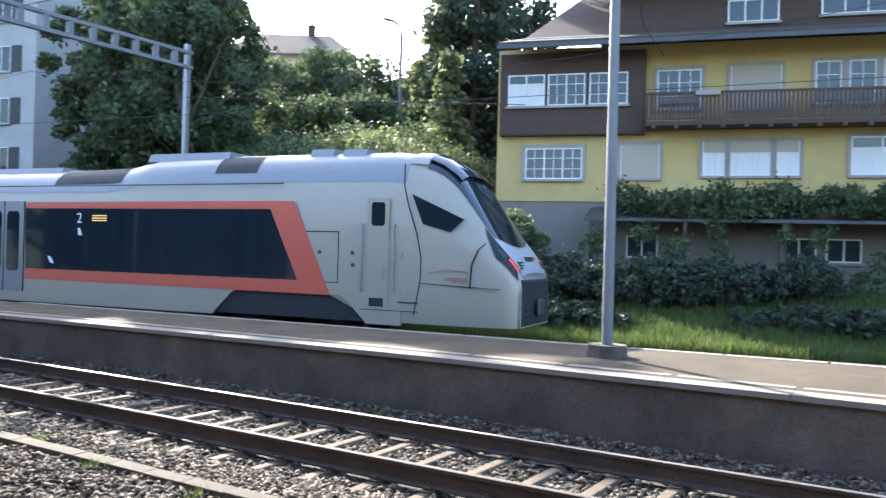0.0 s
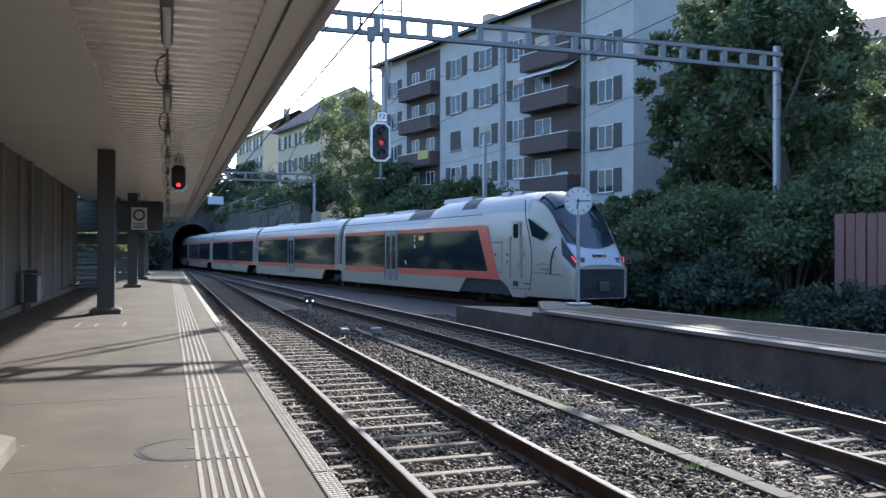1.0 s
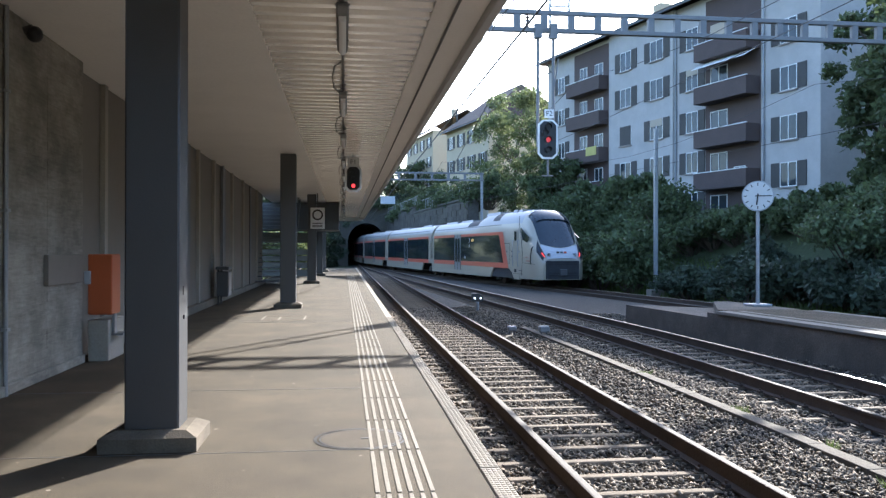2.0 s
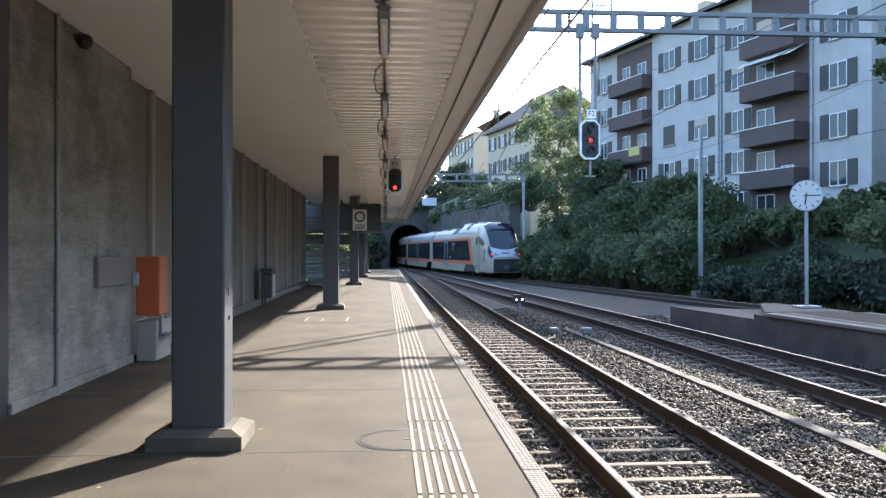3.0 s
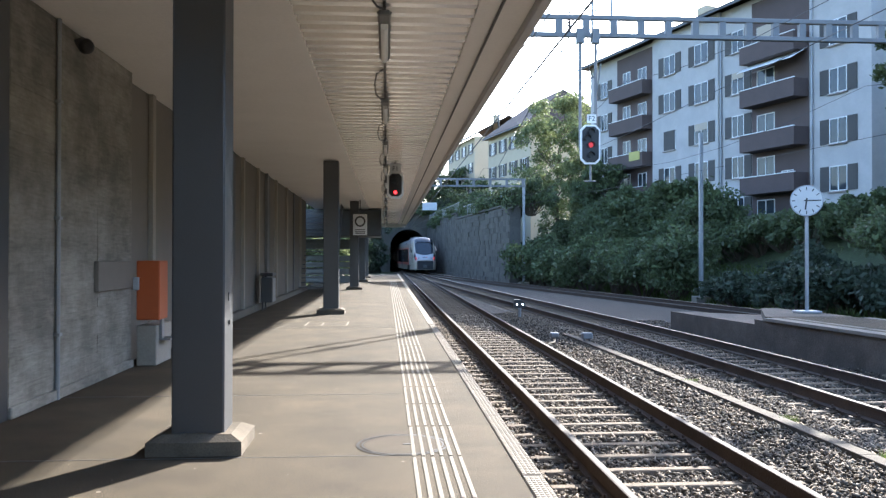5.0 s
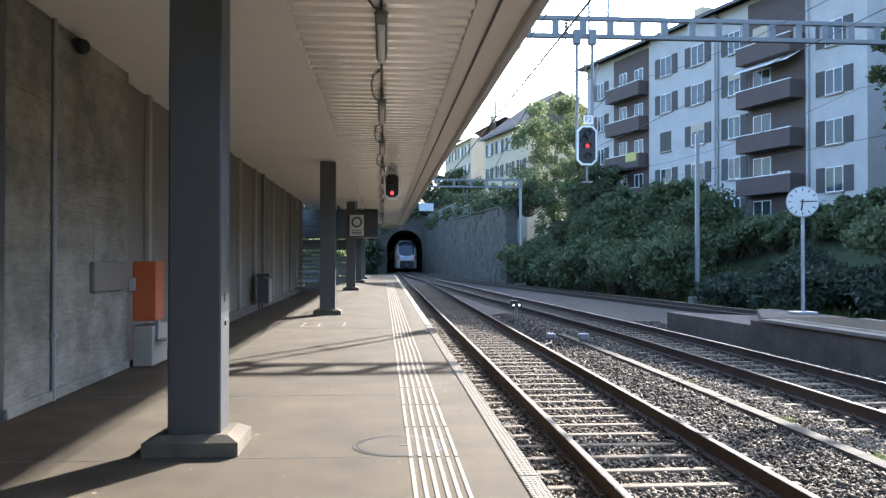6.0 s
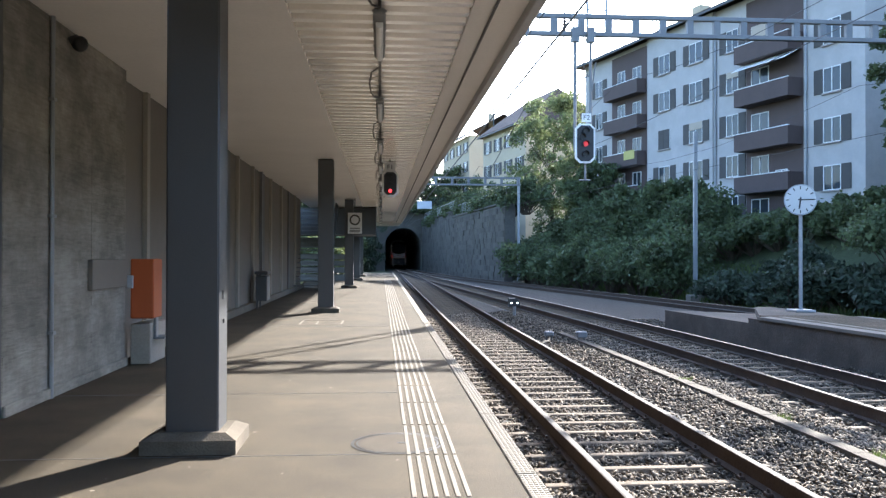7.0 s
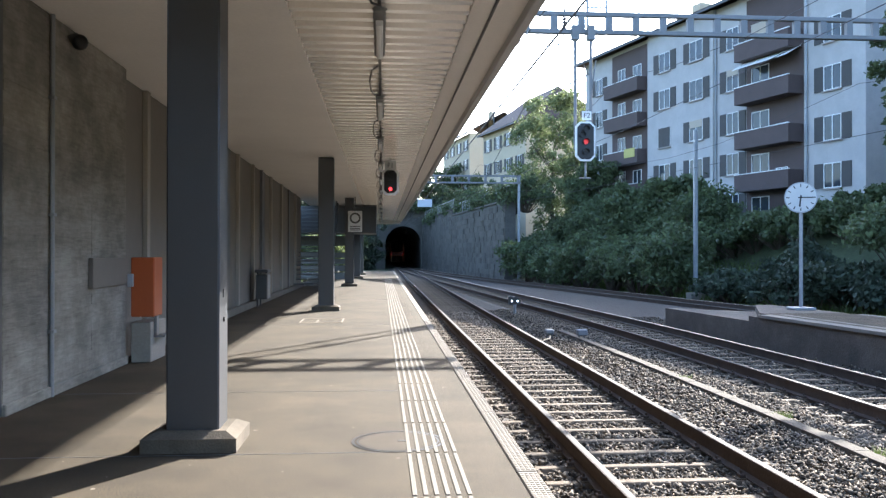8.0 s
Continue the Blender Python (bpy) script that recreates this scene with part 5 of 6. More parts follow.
def balcony(parent, x0, x1, z, out=1.3, style=BALCONY, slats=False):
    bm = B()
    box(bm, x0, x1, -out, -.004, z - .14, z)
    ob = part("balcony", bm, style if not slats else BROWN, parent, "balcony with a parapet")
    if slats:
        bm = B()
        box(bm, x0, x1, -out, -out + .07, z + .92, z + 1.0)
        box(bm, x0, x1, -out + .01, -out + .05, z + .06, z + .12)
        part("rail", bm, BROWN, ob)
        n = int((x1 - x0) / .13)
        bm = B()
        box(bm, -.045, .045, 0, .025, 0, .9)
        me = mesh_of("baluster", bm, BROWN)
        for i in range(n):
            part("baluster", me, None, ob, m=pose(x0 + .06 + .13 * i, -out + .015, z + .06))
        bm = B()
        box(bm, -.07, .07, -.0, .3, -.0, .12)
        me = mesh_of("beam_end", bm, BROWN)
        k = int((x1 - x0) / .75)
        for i in range(k):
            part("beam_end", me, None, ob, m=pose(x0 + .3 + .75 * i, -out - .12, z - .262))
    else:
        bm = B()
        box(bm, x0, x1, -out, -out + .08, z + .001, z + .95)
        box(bm, x0, x0 + .08, -out + .081, -.004, z + .001, z + .95)
        box(bm, x1 - .08, x1, -out + .081, -.004, z + .001, z + .95)
        part("parapet", bm, style, ob)
        bm = B()
        box(bm, x0 - .02, x1 + .02, -out - .02, -out + .1, z + .953, z + 1.0)
        part("rail", bm, WHITE if style is BALCONY else STEEL, ob)
    return ob


def gable_roof(root, x0, x1, y0, y1, z, rise, over=.7, material=None, hip=0.0):
    """Ridge along x."""
    material = material or ROOF
    ym = (y0 + y1) / 2
    bm = B()
    a = [(x0 - over, y0 - over, z - .12), (x1 + over, y0 - over, z - .12), (x1 + over - hip, ym, z + rise), (x0 - over + hip, ym, z + rise)]
    c = [(x0 - over, y1 + over, z - .12), (x1 + over, y1 + over, z - .12), (x1 + over - hip, ym, z + rise), (x0 - over + hip, ym, z + rise)]
    slab(bm, a, (0, 0, .18))
    slab(bm, c[::-1], (0, 0, .18))
    for X, xr in ((x0, x0 - over + hip), (x1, x1 + over - hip)):
        if hip:
            s = -over if X == x0 else over
            slab(bm, [(X + s, y0 - over, z - .12), (X + s, y1 + over, z - .12), (xr, ym, z + rise)], (0, 0, .18))
    r = part("roof", bm, material, root)
    bm = B()
    box(bm, x0 - over, x1 + over, y0 - over - .1, y0 - over - .003, z - .2, z - .06)
    part("gutter", bm, STEEL_DARK, r)
    return r


def front(p, q):
    """Pose of a house whose front runs from p to q (plan points), x along it, y into the house."""
    d = Vector(q) - Vector(p)
    return pose(p[0], p[1], 0, 0, 0, math.degrees(math.atan2(d.y, d.x)))


def apartment_block():
    # front from the far corner to the near corner, facing the tracks
    p, q = (18.3, 72.5), (26.43, 43.0)
    L = math.hypot(q[0] - p[0], q[1] - p[1])
    root = thing("apartment_building", front(p, q), "pale rendered four-storey apartment block with brown balconies and shutters", "apartment building")
    D, eave = 11.0, 18.2
    bm = B()
    box(bm, 0, L, .0, D, -2, eave)
    box(bm, 10.1, 18.0, -.25, -.003, -2, eave)
    part("wall", bm, APART, root)
    rows = (15.8, 13.0, 10.1, 7.35, 4.6)
    for r, z in enumerate(rows):
        window(root, 2.4, z, 1.1, 1.4)
        window(root, 6.0, z - .15, 1.1, 1.9, shutters=False)
        window(root, 8.3, z, 1.2, 1.4, shutters=False)
        fr = thing_part("bay_front", root, pose(0, -.274, 0))
        window(fr, 12.4, z, 1.4, 1.45, closed=r == 2)
        window(fr, 16.2, z, 1.5, 1.45, blind=.35 if r == 2 else 0)
        window(root, 19.75, z, 1.2, 1.45, blind=.3 if r == 1 else 0)
        window(root, 22.4, z - .6, 1.6, 2.0, shutters=False, blind=.4 if r == 0 else 0)
        window(root, 24.3, z - 1.3, 1.0, 1.3, shutters=False)
        window(root, 28.3, z - 1.5, 1.3, 1.45)
    # flat plates in the darker tone of the recessed loggias
    for a, c in ((4.5, 9.7), (21.1, 26.1)):
        part("loggia_wall", box(B(), a, c, -.012, -.003, 2, eave - .3), BALCONY, root, "flat dark brown plate for the recessed loggia")
    for z in rows[:4]:
        balcony(root, 4.6, 9.6, z - 1.45, .9)
        balcony(root, 21.2, 26.0, z - 1.9, 1.1)
    for x in (18.1, 26.4):
        part("downpipe", rod(B(), (x, -.12, 0), (x, -.12, eave), .06, 8), STEEL, root)
    gable_roof(root, 0, L, 0, D, eave + .1, 2.0, .8, hip=3.0)
    bm = B()
    box(bm, 10, 11, 4, 5, 19, 21.2)
    part("chimney", bm, APART2, root)
    bm = B()
    slab(bm, [(21.2, -1.3, 13.2), (26.0, -1.3, 13.2), (26.0, -.05, 13.9), (21.2, -.05, 13.9)], (0, 0, .03))
    part("awning", bm, WHITE, root, "pale striped awning over a balcony")
    bm = B()
    box(bm, 7.8, 9.3, -.95, -.92, 9.0, 9.7)
    part("laundry", bm, LAUNDRY, root, "yellow and blue cloth on a balcony")


LAUNDRY = mat("yellow_cloth", (.5, .45, .15), .9, var=.3, scale=1)


def thing_part(name, parent, m):
    """An in-between node is avoided: a thin wall plate carries the windows of the projecting bay."""
    for c in parent.children:
        if c.name.startswith(name):
            return c
    bm = B()
    box(bm, 10.12, 17.98, .0, .02, 0, 18.1)
    return part(name, bm, APART, parent, m=m)


apartment_block()


def small_house(p, q, z0, eave, rise, D, wallmat, rows, cols, label, hip=0.0, chimney=True, shut=True, pipe=None, stack=None):
    L = math.hypot(q[0] - p[0], q[1] - p[1])
    root = thing("house", front(p, q), label, "house", "houses on the hillside")
    bm = B()
    box(bm, 0, L, 0, D, z0, eave)
    part("wall", bm, wallmat, root)
    for z in rows:
        for c in range(cols):
            window(root, L * (c + .5) / cols, z, 1.1, 1.45, shutters=shut)
    gable_roof(root, 0, L, 0, D, eave, rise, .6, hip=hip)
    if pipe:
        bm = B()
        a, b = (front(p, q).inverted() @ Vector((*pipe, eave + k)) for k in (.5, 4.8))
        rod(bm, a, b, .1, 8)
        rod(bm, b, b + Vector((0, 0, .6)), .03, 6)
        part("chimney_pipe", bm, STEEL_DARK, root, "tall thin dark chimney pipe")
    if chimney:
        bm = B()
        box(bm, L * .6, L * .6 + .7, D / 2 - .3, D / 2 + .3, eave + rise * .6, eave + rise + 1.0)
        box(bm, L * .6 - .08, L * .6 + .78, D / 2 - .38, D / 2 + .38, eave + rise + 1.0, eave + rise + 1.12)
        rod(bm, (L * .6 + .35, D / 2, eave + rise + 1.1), (L * .6 + .35, D / 2, eave + rise + 1.6), .12, 8)
        part("chimney", bm, stack or APART2, root)
    return root


small_house((12.6, 101), (15.6, 88), 3, 15.9, 4.2, 10, APART2, (14.4, 11.5, 8.6), 4, "cream house with dark hipped roof above the tracks", hip=3, chimney=False, pipe=(13.76, 100))
small_house((10.0, 132), (12.6, 117), 4, 18.6, 3.0, 10, APART2, (17.0, 14.2, 11.4), 4, "pale house with a low gable above the tunnel", hip=0)
small_house((14, 152), (20, 138), 6, 21.0, 3.2, 9, APART2, (19.5, 16.5), 4, "distant pale house on the slope", hip=2)
# the hilltop house whose roof and chimney rise over the trees
small_house((55.5, 59.5), (62, 49.5), 8, 19.9, 3.2, 11, APART2, (18.0,), 4, "hilltop house with a brown roof and chimney over the trees", hip=3, stack=BROWN)


def yellow_house():
    p, q = (27.3, 14.6), (33.6, -8.0)
    L = math.hypot(q[0] - p[0], q[1] - p[1])
    root = thing("yellow_house", front(p, q), "yellow rendered house with dark timber bay and wooden balcony", "house")
    D, zb, eave = 11, -1.2, 9.0
    bm = B()
    box(bm, 0, L, 0, D, 3.35, eave)
    part("wall", bm, YELLOW, root)
    bm = B()
    box(bm, .02, L, .05, D - .1, zb, 3.345)
    part("basement_wall", bm, GREYBOX, root, "grey-brown basement wall under the vines")
    # timber bay with a strip of windows
    bm = B()
    box(bm, .16, 5.4, -.4, -.003, 5.75, 8.75)
    bay = part("timber_bay", bm, BROWN, root, "dark brown timber-clad bay")
    f2 = part("bay_board", box(B(), .2, 5.36, .0, .02, 5.8, 8.7), BROWN, bay, m=pose(0, -.424, 0))
    for i, x in enumerate((1.15, 2.62, 4.12)):
        window(f2, x, 7.38, 1.36, 1.15, panes=2, shutters=False, bars=i > 0, curtain=i == 0)
    # upper storey behind the balcony
    window(root, 6.55, 7.35, 1.5, 1.4, panes=2, shutters=False, surround=TRIM, bars=True)
    window(root, 9.1, 7.35, 1.65, 1.5, panes=2, shutters=False, surround=TRIM, blind=1.0)
    for x in (11.4, 12.45, 13.5):
        window(root, x, 7.45, .82, 1.45, panes=1, shutters=False, surround=TRIM, bars=True)
    window(root, 19.5, 7.4, 1.9, 1.6, panes=2, shutters=False, surround=TRIM)
    # lower storey
    window(root, 2.15, 4.74, 2.1, 1.15, panes=3, shutters=False, surround=TRIM, bars=True)
    window(root, 5.25, 4.8, 1.35, 1.2, panes=2, shutters=False, surround=TRIM, blind=1.0)
    for x, w in ((7.8, .8), (8.98, 1.45), (10.15, .8)):
        window(root, x, 4.88, w, 1.2, panes=1 if w < 1 else 2, shutters=False, surround=TRIM, blind=.32, curtain=True)
    window(root, 13.1, 4.95, 1.9, 1.3, panes=2, shutters=False, surround=TRIM, curtain=True)
    window(root, 17.4, 4.95, 1.6, 1.4, panes=2, shutters=False, surround=TRIM, curtain=True)
    balcony(root, 5.45, L, 6.05, 1.15, slats=True)
    # flowers box on the balcony
    bm = B()
    box(bm, 7.1, 7.9, -1.42, -1.2, 6.86, 7.04, .02)
    part("planter", bm, TRIM, root)
    # roof: deep eaves over the balcony, timber attic storey with windows set back
    bm = B()
    slab(bm, [(.3, -1.7, 8.72), (L + .5, -1.7, 8.72), (L + .5, .45, 9.4), (.9, .45, 9.4)], (0, 0, .16))
    r = part("lower_roof", bm, ROOF, root, "brown tiled eaves roof")
    bm = B()
    box(bm, .3, L + .5, -1.8, -1.703, 8.63, 8.78)
    part("gutter", bm, STEEL_DARK, r)
    bm = B()
    box(bm, 4.2, L, .5, D, 9.05, 11.2)
    at = part("attic", bm, BROWN, root, "brown boarded attic storey")
    f3 = part("attic_board", box(B(), 4.3, L - .1, .0, .02, 9.45, 11.1), BROWN, at, m=pose(0, .47, 0))
    window(f3, 9.0, 10.15, 1.7, .8, panes=3, shutters=False)
    window(f3, 12.3, 10.3, 2.2, .85, panes=3, shutters=False)
    gable_roof(root, 3.6, L, .5, D, 11.2, 4.0, .9)
    bm = B()
    slab(bm, [(.9, .4, 9.38), (4.2, .4, 9.38), (4.2, 6, 12.6), (2.5, 6, 12.6)], (0, 0, .16))
    part("hip_roof", bm, ROOF, root)
    bm = B()
    box(bm, 1.0, 3.9, -.9, -.8, 9.03, 9.17)
    part("snow_guard", bm, STEEL, root)
    # lean-to below, with posts, under the vines
    bm = B()
    slab(bm, [(3.6, -2.6, 2.55), (L, -2.6, 2.55), (L, -.01, 3.05), (3.6, -.01, 3.05)], (0, 0, .1))
    ln = part("lean_to_roof", bm, STEEL_DARK, root, "low lean-to roof under vines")
    for i in range(7):
        bm = B()
        box(bm, 3.8 + 3 * i, 3.92 + 3 * i, -2.55, -2.43, zb, 2.55)
        part("post", bm, BROWN, ln)
    for x in (5.4, 10.6, 12.0, 15.0, 16.4):
        window(root, x, 1.75, 1.1, .8, panes=2, shutters=False)
    return root, p, q


yellow_house()

# ---------------------------------------------------------------- plants
def leaf_cloud(centres, radii, n, size, rng, flat=.8, shell=.2):
    """Leaf quads over a set of clumps: verts, faces."""
    c = np.asarray(centres, float)
    r = np.asarray(radii, float)
    w = r ** 2
    k = rng.choice(len(c), n, p=w / w.sum())
    d = rng.normal(size=(n, 3))
    d /= np.linalg.norm(d, axis=1, keepdims=True)
    rad = r[k] * (shell + (1 - shell) * rng.random(n) ** .5) * rng.uniform(.85, 1.15, n) * (1 + .7 * rng.random(n) ** 7)
    p = c[k] + d * rad[:, None] * np.array([1, 1, flat])
    a = rng.normal(size=(n, 3))
    a /= np.linalg.norm(a, axis=1, keepdims=True)
    b = np.cross(a, rng.normal(size=(n, 3)))
    b /= np.linalg.norm(b, axis=1, keepdims=True) + 1e-9
    s = (size * rng.uniform(.6, 1.4, n))[:, None]
    v = np.stack([p - a * s, p + b * s * .5, p + a * s, p - b * s * .5], 1).reshape(-1, 3)
    return v


def quads_mesh(name, v, material):
    me = bpy.data.meshes.new(name)
    n = len(v) // 4
    me.vertices.add(len(v))
    me.vertices.foreach_set("co", v.astype(np.float32).ravel())
    me.loops.add(4 * n)
    me.loops.foreach_set("vertex_index", np.arange(4 * n, dtype=np.int32))
    me.polygons.add(n)
    me.polygons.foreach_set("loop_start", (4 * np.arange(n)).astype(np.int32))
    me.update()
    me.materials.append(material)
    return me


def tree(x, y, z, h, r, seed, leaf, label, n=5200, size=.22, trunk=.3, low=.3):
    rng = np.random.default_rng(seed)
    root = thing("tree", pose(x, y, z), label, "tree", "trees")
    bm = B()
    top = h * .8
    pts = [(rng.normal() * .1 * i, rng.normal() * .1 * i, top * i / 5 - .3) for i in range(6)]
    for i in range(5):
        rod(bm, pts[i], pts[i + 1], trunk * (1 - i * .17), 8, trunk * (1 - (i + 1) * .17))
    cs, rs = [], []
    for i in range(110):
        u = low + (1 - low) * rng.random()
        ang = rng.uniform(0, 6.283)
        prof = math.sin(math.pi * min(1, max(.06, (u - low) / (1 - low) * .70 + .12))) ** .7
        rr = r * prof * rng.uniform(.35, .95)
        c = (rr * math.cos(ang), rr * math.sin(ang), h * u)
        cs.append(c)
        rs.append(r * rng.uniform(.09, .26))
        if i < 16:
            k = min(4, int(u * .75 / .8 * 5))
            rod(bm, pts[k], c, trunk * .25, 5, trunk * .06)
    part("trunk", bm, BARK, root)
    part("crown", quads_mesh("crown", leaf_cloud(cs, rs, n, size, rng), leaf), None, root)
    return root


def conifer(x, y, z, h, r, seed, label, n=5200, leaf=None):
    rng = np.random.default_rng(seed)
    root = thing("conifer", pose(x, y, z), label, "tree", "trees")
    bm = B()
    rod(bm, (0, 0, -.3), (0, 0, h), .3, 8, .03)
    cs, rs = [], []
    for i in range(120):
        u = rng.random() ** 1.1
        a = rng.uniform(0, 6.283)
        rr = r * (1 - u) * rng.uniform(.4, 1.05) + .15
        c = (rr * math.cos(a), rr * math.sin(a), h * (.08 + .92 * u) - .25 * rr)
        cs.append(c)
        rs.append(.45 + .3 * r * (1 - u) * rng.uniform(.5, 1))
        if i < 30:
            rod(bm, (0, 0, c[2] + .4), c, .05, 5, .015)
    part("trunk", bm, BARK, root)
    part("crown", quads_mesh("crown", leaf_cloud(cs, rs, n, .2, rng, .6), leaf or LEAF_DARK), None, root)


def shrub(x, y, z, h, r, seed, leaf, label, n=2600, size=.14):
    rng = np.random.default_rng(seed)
    root = thing("shrub", pose(x, y, z), label, "shrub", "shrubs")
    bm = B()
    cs, rs = [], []
    for i in range(34):
        a, q = rng.uniform(0, 6.283), r * rng.random() ** .6
        c = (q * math.cos(a), q * math.sin(a), h * rng.uniform(.3, .85) * (1 - .35 * q / r))
        cs.append(c)
        rs.append(.19 * min(h, 2 * r) * rng.uniform(.5, 1.25))
        rod(bm, (c[0] * .15, c[1] * .15, -.2), c, .035, 5, .012)
    part("stem", bm, BARK, root)
    part("foliage", quads_mesh("foliage", leaf_cloud(cs, rs, n, size, rng), leaf), None, root)


def gz(x, y):
    return float(ground_z(np.array(float(x)), np.array(float(y))))


def polar(az, r):
    """Plan point at a bearing (degrees right of the platform direction) and range from the origin."""
    return r * math.sin(radians(az)), r * math.cos(radians(az))


def planting():
    DK, PL, MD = "dense dark green tree", "pale green broad shrub", "leafy green tree"
    def rise(az, r, el):
        x, y = polar(az, r)
        return x, y, gz(x, y), 1.355 + r * math.tan(radians(el)) - gz(x, y)
    # big dark trees between the apartment block and the hill
    for i, (az, r, el, w) in enumerate(((35.6, 40, 15.5, 2.5), (38, 36, 17, 3.0), (40.5, 34, 16.6, 3.0), (41.8, 37, 19.5, 2.5), (39.5, 48, 18, 4.4), (43.2, 44, 17.5, 2.0))):
        x, y, z, h = rise(az, r, el)
        tree(x, y, z, h, w, 10 + i, LEAF, "tall dark broad-leaved tree behind the far track", 15000, .14, .4, .05)
    # hill trees under the skyline
    for i, (az, r, el, w) in enumerate(((46.0, 62, 12.2, 2.6), (47.5, 58, 12.4, 3.2), (49.6, 56, 13.0, 3.2), (51.8, 54, 13.6, 3.4), (54, 56, 11.6, 3.4), (56, 54, 10.8, 3.4), (47, 48, 9.8, 3.2), (50.5, 47, 10.2, 3.2), (54, 47, 10.2, 3.2), (58, 52, 12, 4))):
        x, y, z, h = rise(az, r, el)
        tree(x, y, z, h, w, 30 + i, LEAF, "round-crowned green tree on the hillside", 8500, .15, .3, .05)
    for i, (az, r, el, w, m) in enumerate(((57.8, 44, 19.5, 2.2, LEAF_PALE), (60.2, 42, 26, 4.0, LEAF_DARK), (62.8, 46, 25, 4.4, LEAF_DARK), (58.4, 38, 13.5, 1.6, LEAF_PALE))):
        x, y, z, h = rise(az, r, el)
        conifer(x, y, z, h, w, 50 + i, "tall dark conifer beside the yellow house" if m is LEAF_DARK else "pale green conifer on the slope", 14000 if h > 12 else 8000, m)
    # shrubs on the bank above the far track
    k = 0
    for az, r, el, w, m in ((46.5, 33, 9, 2.4, LEAF), (49, 31, 9.6, 2.4, LEAF), (51.3, 30, 10, 2.5, LEAF_PALE), (53.8, 29, 10.2, 2.5, LEAF_PALE), (56.0, 32, 9.4, 2.1, LEAF_PALE), (58.8, 34, 8.8, 2.0, LEAF_PALE), (60.5, 34, 9, 1.8, LEAF_PALE), (62.4, 27.6, 4.5, 1.1, LEAF_PALE), (48, 37, 10.2, 3, LEAF), (52, 37, 10.6, 3, LEAF), (56, 36, 10.4, 3, LEAF), (63.8, 26.5, 3, .9, LEAF), (44, 31, 7, 2, LEAF), (41.5, 30, 6, 2, LEAF), (38, 31, 6, 2, LEAF), (35, 32, 6, 2, LEAF)):
        x, y, z, h = rise(az, r, el)
        shrub(x, y, z, h, w, 70 + k, m, "leafy pale green shrub on the bank" if m is LEAF_PALE else "dense dark green shrub on the bank", 10000, .095)
        k += 1
    for i in range(16):
        x, y, z, h = rise(64.5 + 1.15 * i + random.uniform(-.4, .4), 25.5 + random.uniform(-.6, 1.0), -.2 + random.uniform(-1.0, 1.2))
        shrub(x, y, z, max(h, .7), 1.1, 300 + i, LEAF_DARK, "low dark green shrub in front of the lean-to", 3500, .08)
    for i in range(13):
        az = 66 + 2.3 * i
        if 70 < az < 79:
            continue
        x, y, z, h = rise(az + random.uniform(-.5, .5), 23.2 + random.uniform(-.5, .6), -2.6 + random.uniform(-.5, .7))
        shrub(x, y, z, max(h, .6), 1.2, 440 + i, LEAF_DARK, "low dark green shrub in the shade of the house", 3500, .08)
    for i in range(9):
        u = i / 8
        x, y = 16.7 + 3.2 * u + random.uniform(-.2, .2), 18.0 - 5.3 * u
        shrub(x, y, gz(x, y), random.uniform(1.3, 1.9), .9, 460 + i, LEAF_DARK, "low dark green shrub along the foot of the fence", 3000, .07)
    for i in range(14):
        y = 23 + 1.0 * i
        x = 20.6 - .14 * y + random.uniform(-.5, 1.6)
        shrub(x, y, gz(x, y), random.uniform(1.6, 2.6), 1.5, 480 + i, LEAF_DARK, "dark green shrub on the shaded railway bank", 4500, .11)
    for i in range(15):
        u = i / 14
        shrub(6.6 + 3.6 * u + random.uniform(0, .8), 110 - 49 * u, 4.6, random.uniform(2.0, 3.6), 1.8, 330 + i, LEAF, "green shrub growing over the retaining wall", 3500, .14)
    for i in range(7):
        shrub(10.6 + .7 * i, 60 - 3.2 * i, gz(11.5, 56) , random.uniform(3.2, 4.6), 2.0, 350 + i, LEAF, "dense green shrub at the end of the retaining wall", 6000, .12)
    # vegetation below the apartment block
    for i in range(26):
        y = 32 + 1.5 * i
        x = 21.4 - .19 * (y - 32) + random.uniform(-1.2, 1.2)
        shrub(x, y, gz(x, y), random.uniform(3.0, 5.4) if y > 45 else random.uniform(1.5, 2.6), random.uniform(1.6, 2.4), 100 + i, LEAF, "dense green shrub on the embankment below the apartments", 7000, .12)
    for i, (x, y, h, w) in enumerate(((16.6, 78, 13.4, 4.2), (18.6, 74, 9.5, 3.4), (17.6, 66, 6, 2.6), (12, 92, 9, 3), (10.5, 104, 9, 3.2), (18.3, 49.5, 4.6, 2.2), (16.6, 53, 5.2, 2.4))):
        tree(x, y, gz(x, y), h, w, 140 + i, LEAF_PALE if i < 2 else LEAF, "green tree in front of the houses", 15000 if i < 2 else 11000, .15, .22, .06)
    for i in range(16):
        x, y = -12 + 2.6 * i + random.uniform(-.6, .6), 117 + random.uniform(0, 9)
        tree(x, y, max(gz(x, y), 5.5) - 1, random.uniform(7, 10), 3.4, 160 + i, LEAF, "dark green tree above the tunnel portal", 6000, .2, .25, .1)
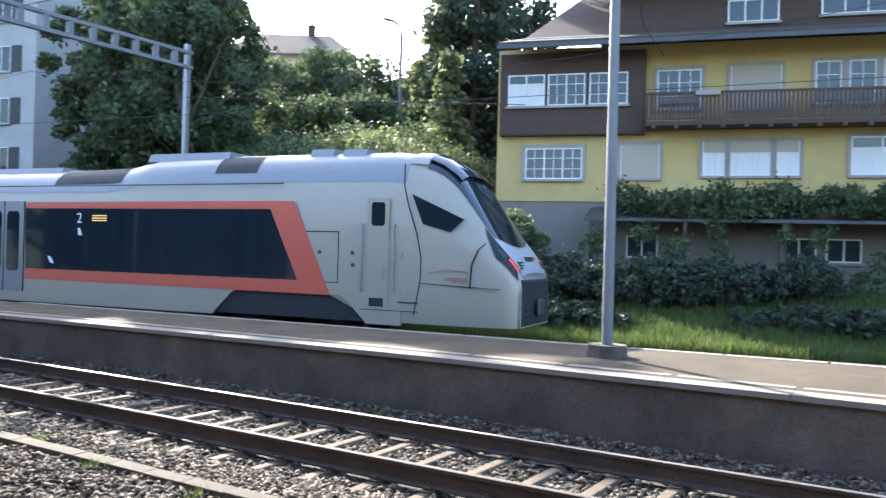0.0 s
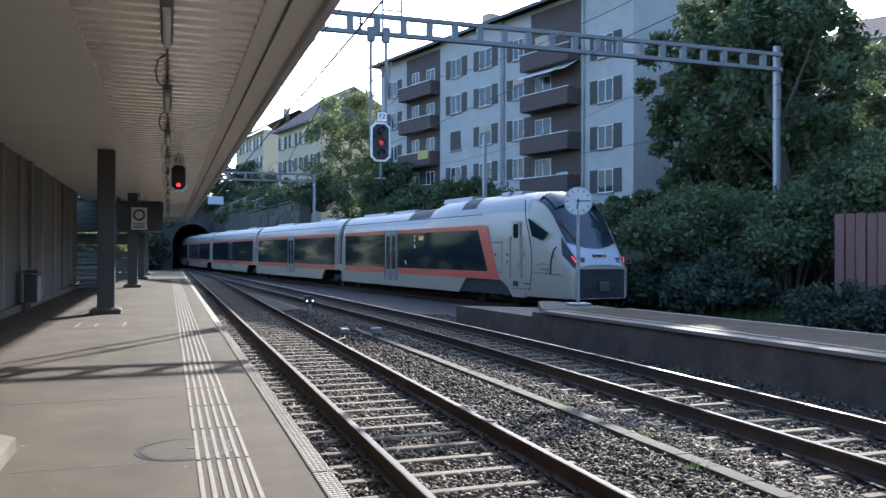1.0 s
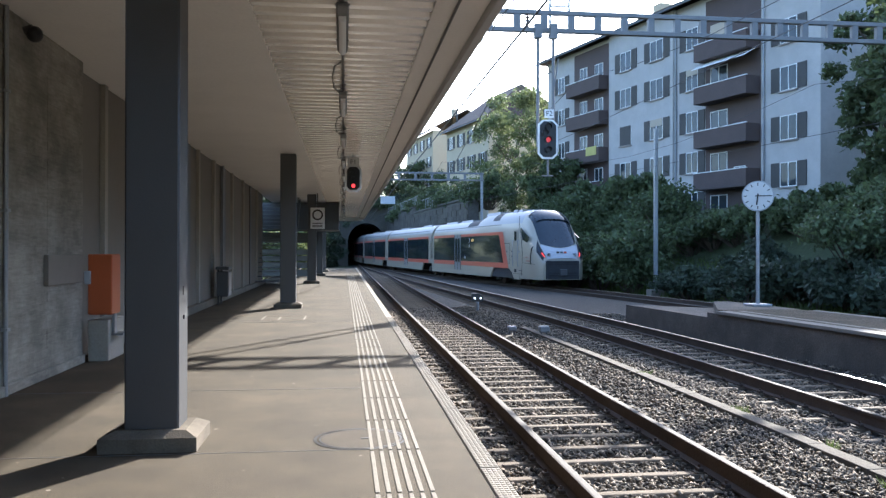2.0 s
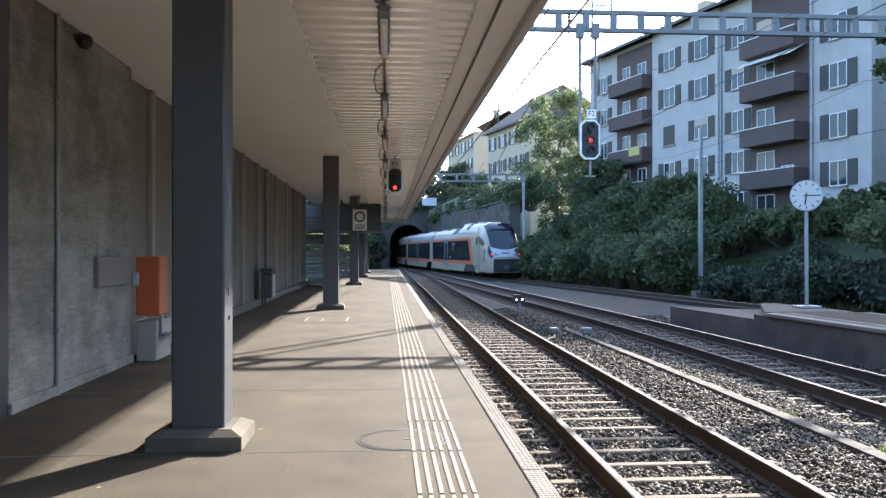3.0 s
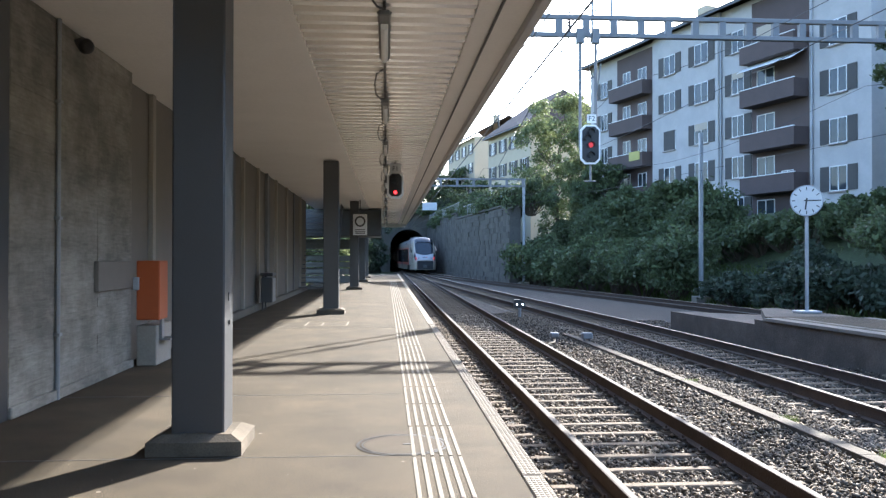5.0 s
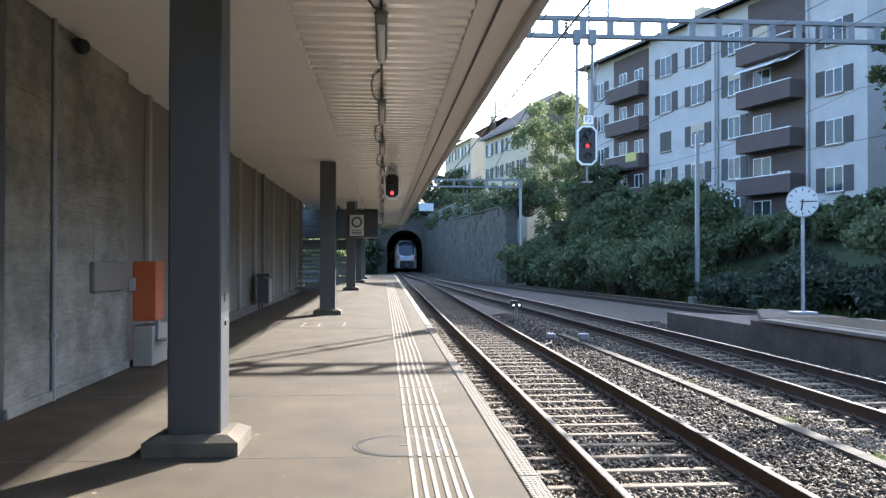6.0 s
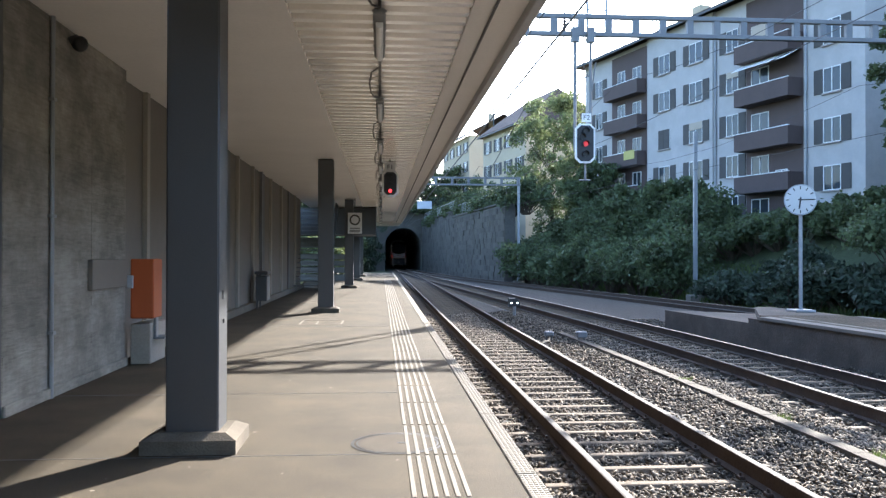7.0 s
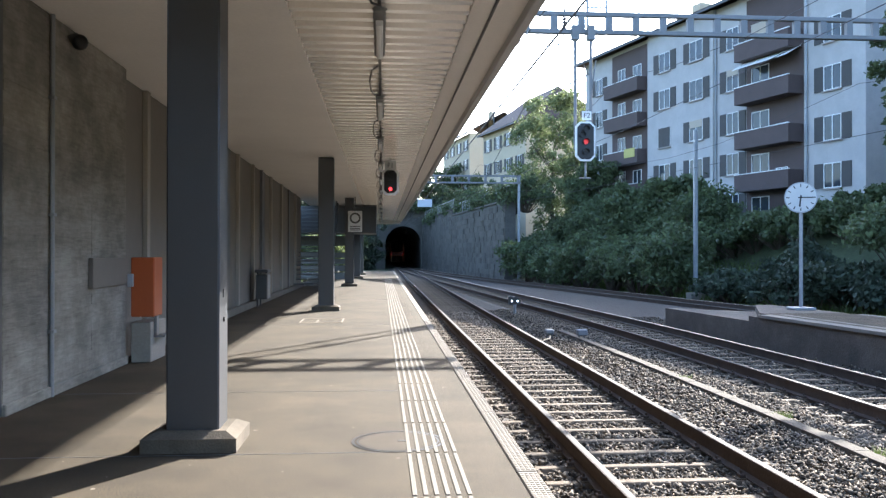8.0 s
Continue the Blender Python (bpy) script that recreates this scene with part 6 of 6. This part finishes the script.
    for i, (x, y, h, w) in enumerate(((-1.6, 106, 8.5, 2.4), (-4.6, 104, 9, 2.8), (-2.6, 98, 6.5, 2.0), (7.4, 108.5, 9.5, 1.6), (-6.5, 96, 8, 2.6), (9.5, 109, 10, 2.6), (12.5, 108, 10, 2.8))):
        tree(x, y, -.8, h, w, 400 + i, LEAF_DARK, "dark green tree crowding the tunnel portal", 8000, .13, .2, .02)
    for i in range(10):
        shrub(-5 + 1.9 * i, 112.4, 6.6, 2.6, 1.5, 420 + i, LEAF, "green shrub hanging over the tunnel portal", 3500, .14)
    # greenery beyond the end of the covered platform
    for i, (x, y, h) in enumerate(((-5.2, 52, 4.5), (-4.6, 58, 4.2), (-6.0, 64, 6), (-5, 72, 6), (-4.4, 82, 6.5), (-4, 94, 7))):
        shrub(x, y, -.7, h, 2.0, 190 + i, LEAF_PALE if i < 3 else LEAF, "sunlit green shrub past the platform end", 2600, .18)
    # vines over the lean-to of the yellow house
    rng = np.random.default_rng(9)
    p, q = Vector((27.3, 14.6)), Vector((33.6, -8.0))
    d = (q - p).normalized()
    nrm = Vector((d.y, -d.x))
    if nrm.x > 0:
        nrm = -nrm
    cs, rs = [], []
    for i in range(240):
        s = rng.uniform(4.6, 23)
        o = p + d * s + nrm * rng.uniform(.6, 2.9)
        cs.append((o.x, o.y, rng.uniform(2.75, 3.6)))
        rs.append(rng.uniform(.25, .5))
    for i in range(46):
        s = rng.uniform(3.6, 22)
        o = p + d * s + nrm * rng.uniform(2.5, 3.1)
        cs.append((o.x, o.y, rng.uniform(.2, 2.6)))
        rs.append(rng.uniform(.25, .55))
    ob = new("vine", quads_mesh("vine", leaf_cloud(cs, rs, 34000, .085, rng), LEAF))
    tagged(ob, "green vines trailing over the lean-to roof", "vine", kind="stuff")


planting()


def grass():
    rng = np.random.default_rng(2)

    def blades(name, n, area, h, label):
        x, y = area(n)
        z = np.array(ground_z(x, y))
        a = rng.uniform(0, 6.283, len(x))
        w = .012 + .01 * rng.random(len(x))
        hh = h * rng.uniform(.4, 1.2, len(x))
        lean = rng.normal(0, .35, (len(x), 2)) * hh[:, None]
        dx, dy = np.cos(a) * w, np.sin(a) * w
        v = np.stack([np.stack([x - dx, y - dy, z - .02], 1), np.stack([x + dx, y + dy, z - .02], 1), np.stack([x + lean[:, 0] + dx * .2, y + lean[:, 1] + dy * .2, z + hh], 1), np.stack([x + lean[:, 0] - dx * .2, y + lean[:, 1] - dy * .2, z + hh], 1)], 1).reshape(-1, 3)
        tagged(new(name, quads_mesh(name, v, GRASS)), label, "grass", kind="stuff")

    def bank(n):
        y = rng.uniform(-6, 18, n)
        x = 19.7 - .12 * np.clip(y, -30, 120) + 8 * rng.random(n) ** 1.3
        return x, y
    blades("grass", 60000, bank, .32, "bright green uncut grass on the bank")

    def strip(n):
        y = rng.uniform(18, 60, n)
        x = 19.6 - .125 * y + 4 * rng.random(n)
        return x, y
    blades("grass", 16000, strip, .35, "shaded green grass along the far track")


grass()


def weeds():
    rng = np.random.default_rng(21)
    for x, y in ((5.02, 8.0), (5.0, 9.9), (4.7, 5.2), (4.75, 6.6), (4.9, 13.0), (8.3, 6.0)):
        n = 70
        a, rad = rng.uniform(0, 6.283, n), .07 * rng.random(n)
        h = rng.uniform(.04, .15, n)
        px, py = rad * np.cos(a), rad * np.sin(a)
        w = .006
        z = np.zeros(n)
        v = np.stack([np.stack([px - w, py, z], 1), np.stack([px + w, py, z], 1), np.stack([px * 2.2 + w * .3, py * 2.2, h], 1), np.stack([px * 2.2 - w * .3, py * 2.2, h], 1)], 1).reshape(-1, 3)
        ob = new("weed", quads_mesh("weed", v, GRASS))
        ob.matrix_basis = pose(x, y, RAIL - .19)
        tagged(ob, "small green weed tuft growing in the ballast", "weed", "weeds in the ballast")


weeds()


def street_lamp():
    x, y = polar(55, 45)
    root = thing("street_lamp", pose(x, y, gz(x, y)), "slim street lamp on the hillside road", "street lamp")
    zt = 1.355 + 45 * math.tan(radians(15.6)) - gz(x, y)
    bm = B()
    rod(bm, (0, 0, 0), (0, 0, zt - .6), .11, 8, .09)
    tube(bm, [(0, 0, zt - .6), (-.1, .1, zt - .2), (-.35, .3, zt), (-.6, .5, zt + .05)], .07)
    part("pole", bm, GANTRY, root)
    bm = B()
    box(bm, -.95, -.5, .42, .62, zt - .02, zt + .1, .03)
    part("head", bm, STEEL, root)


street_lamp()

motions()
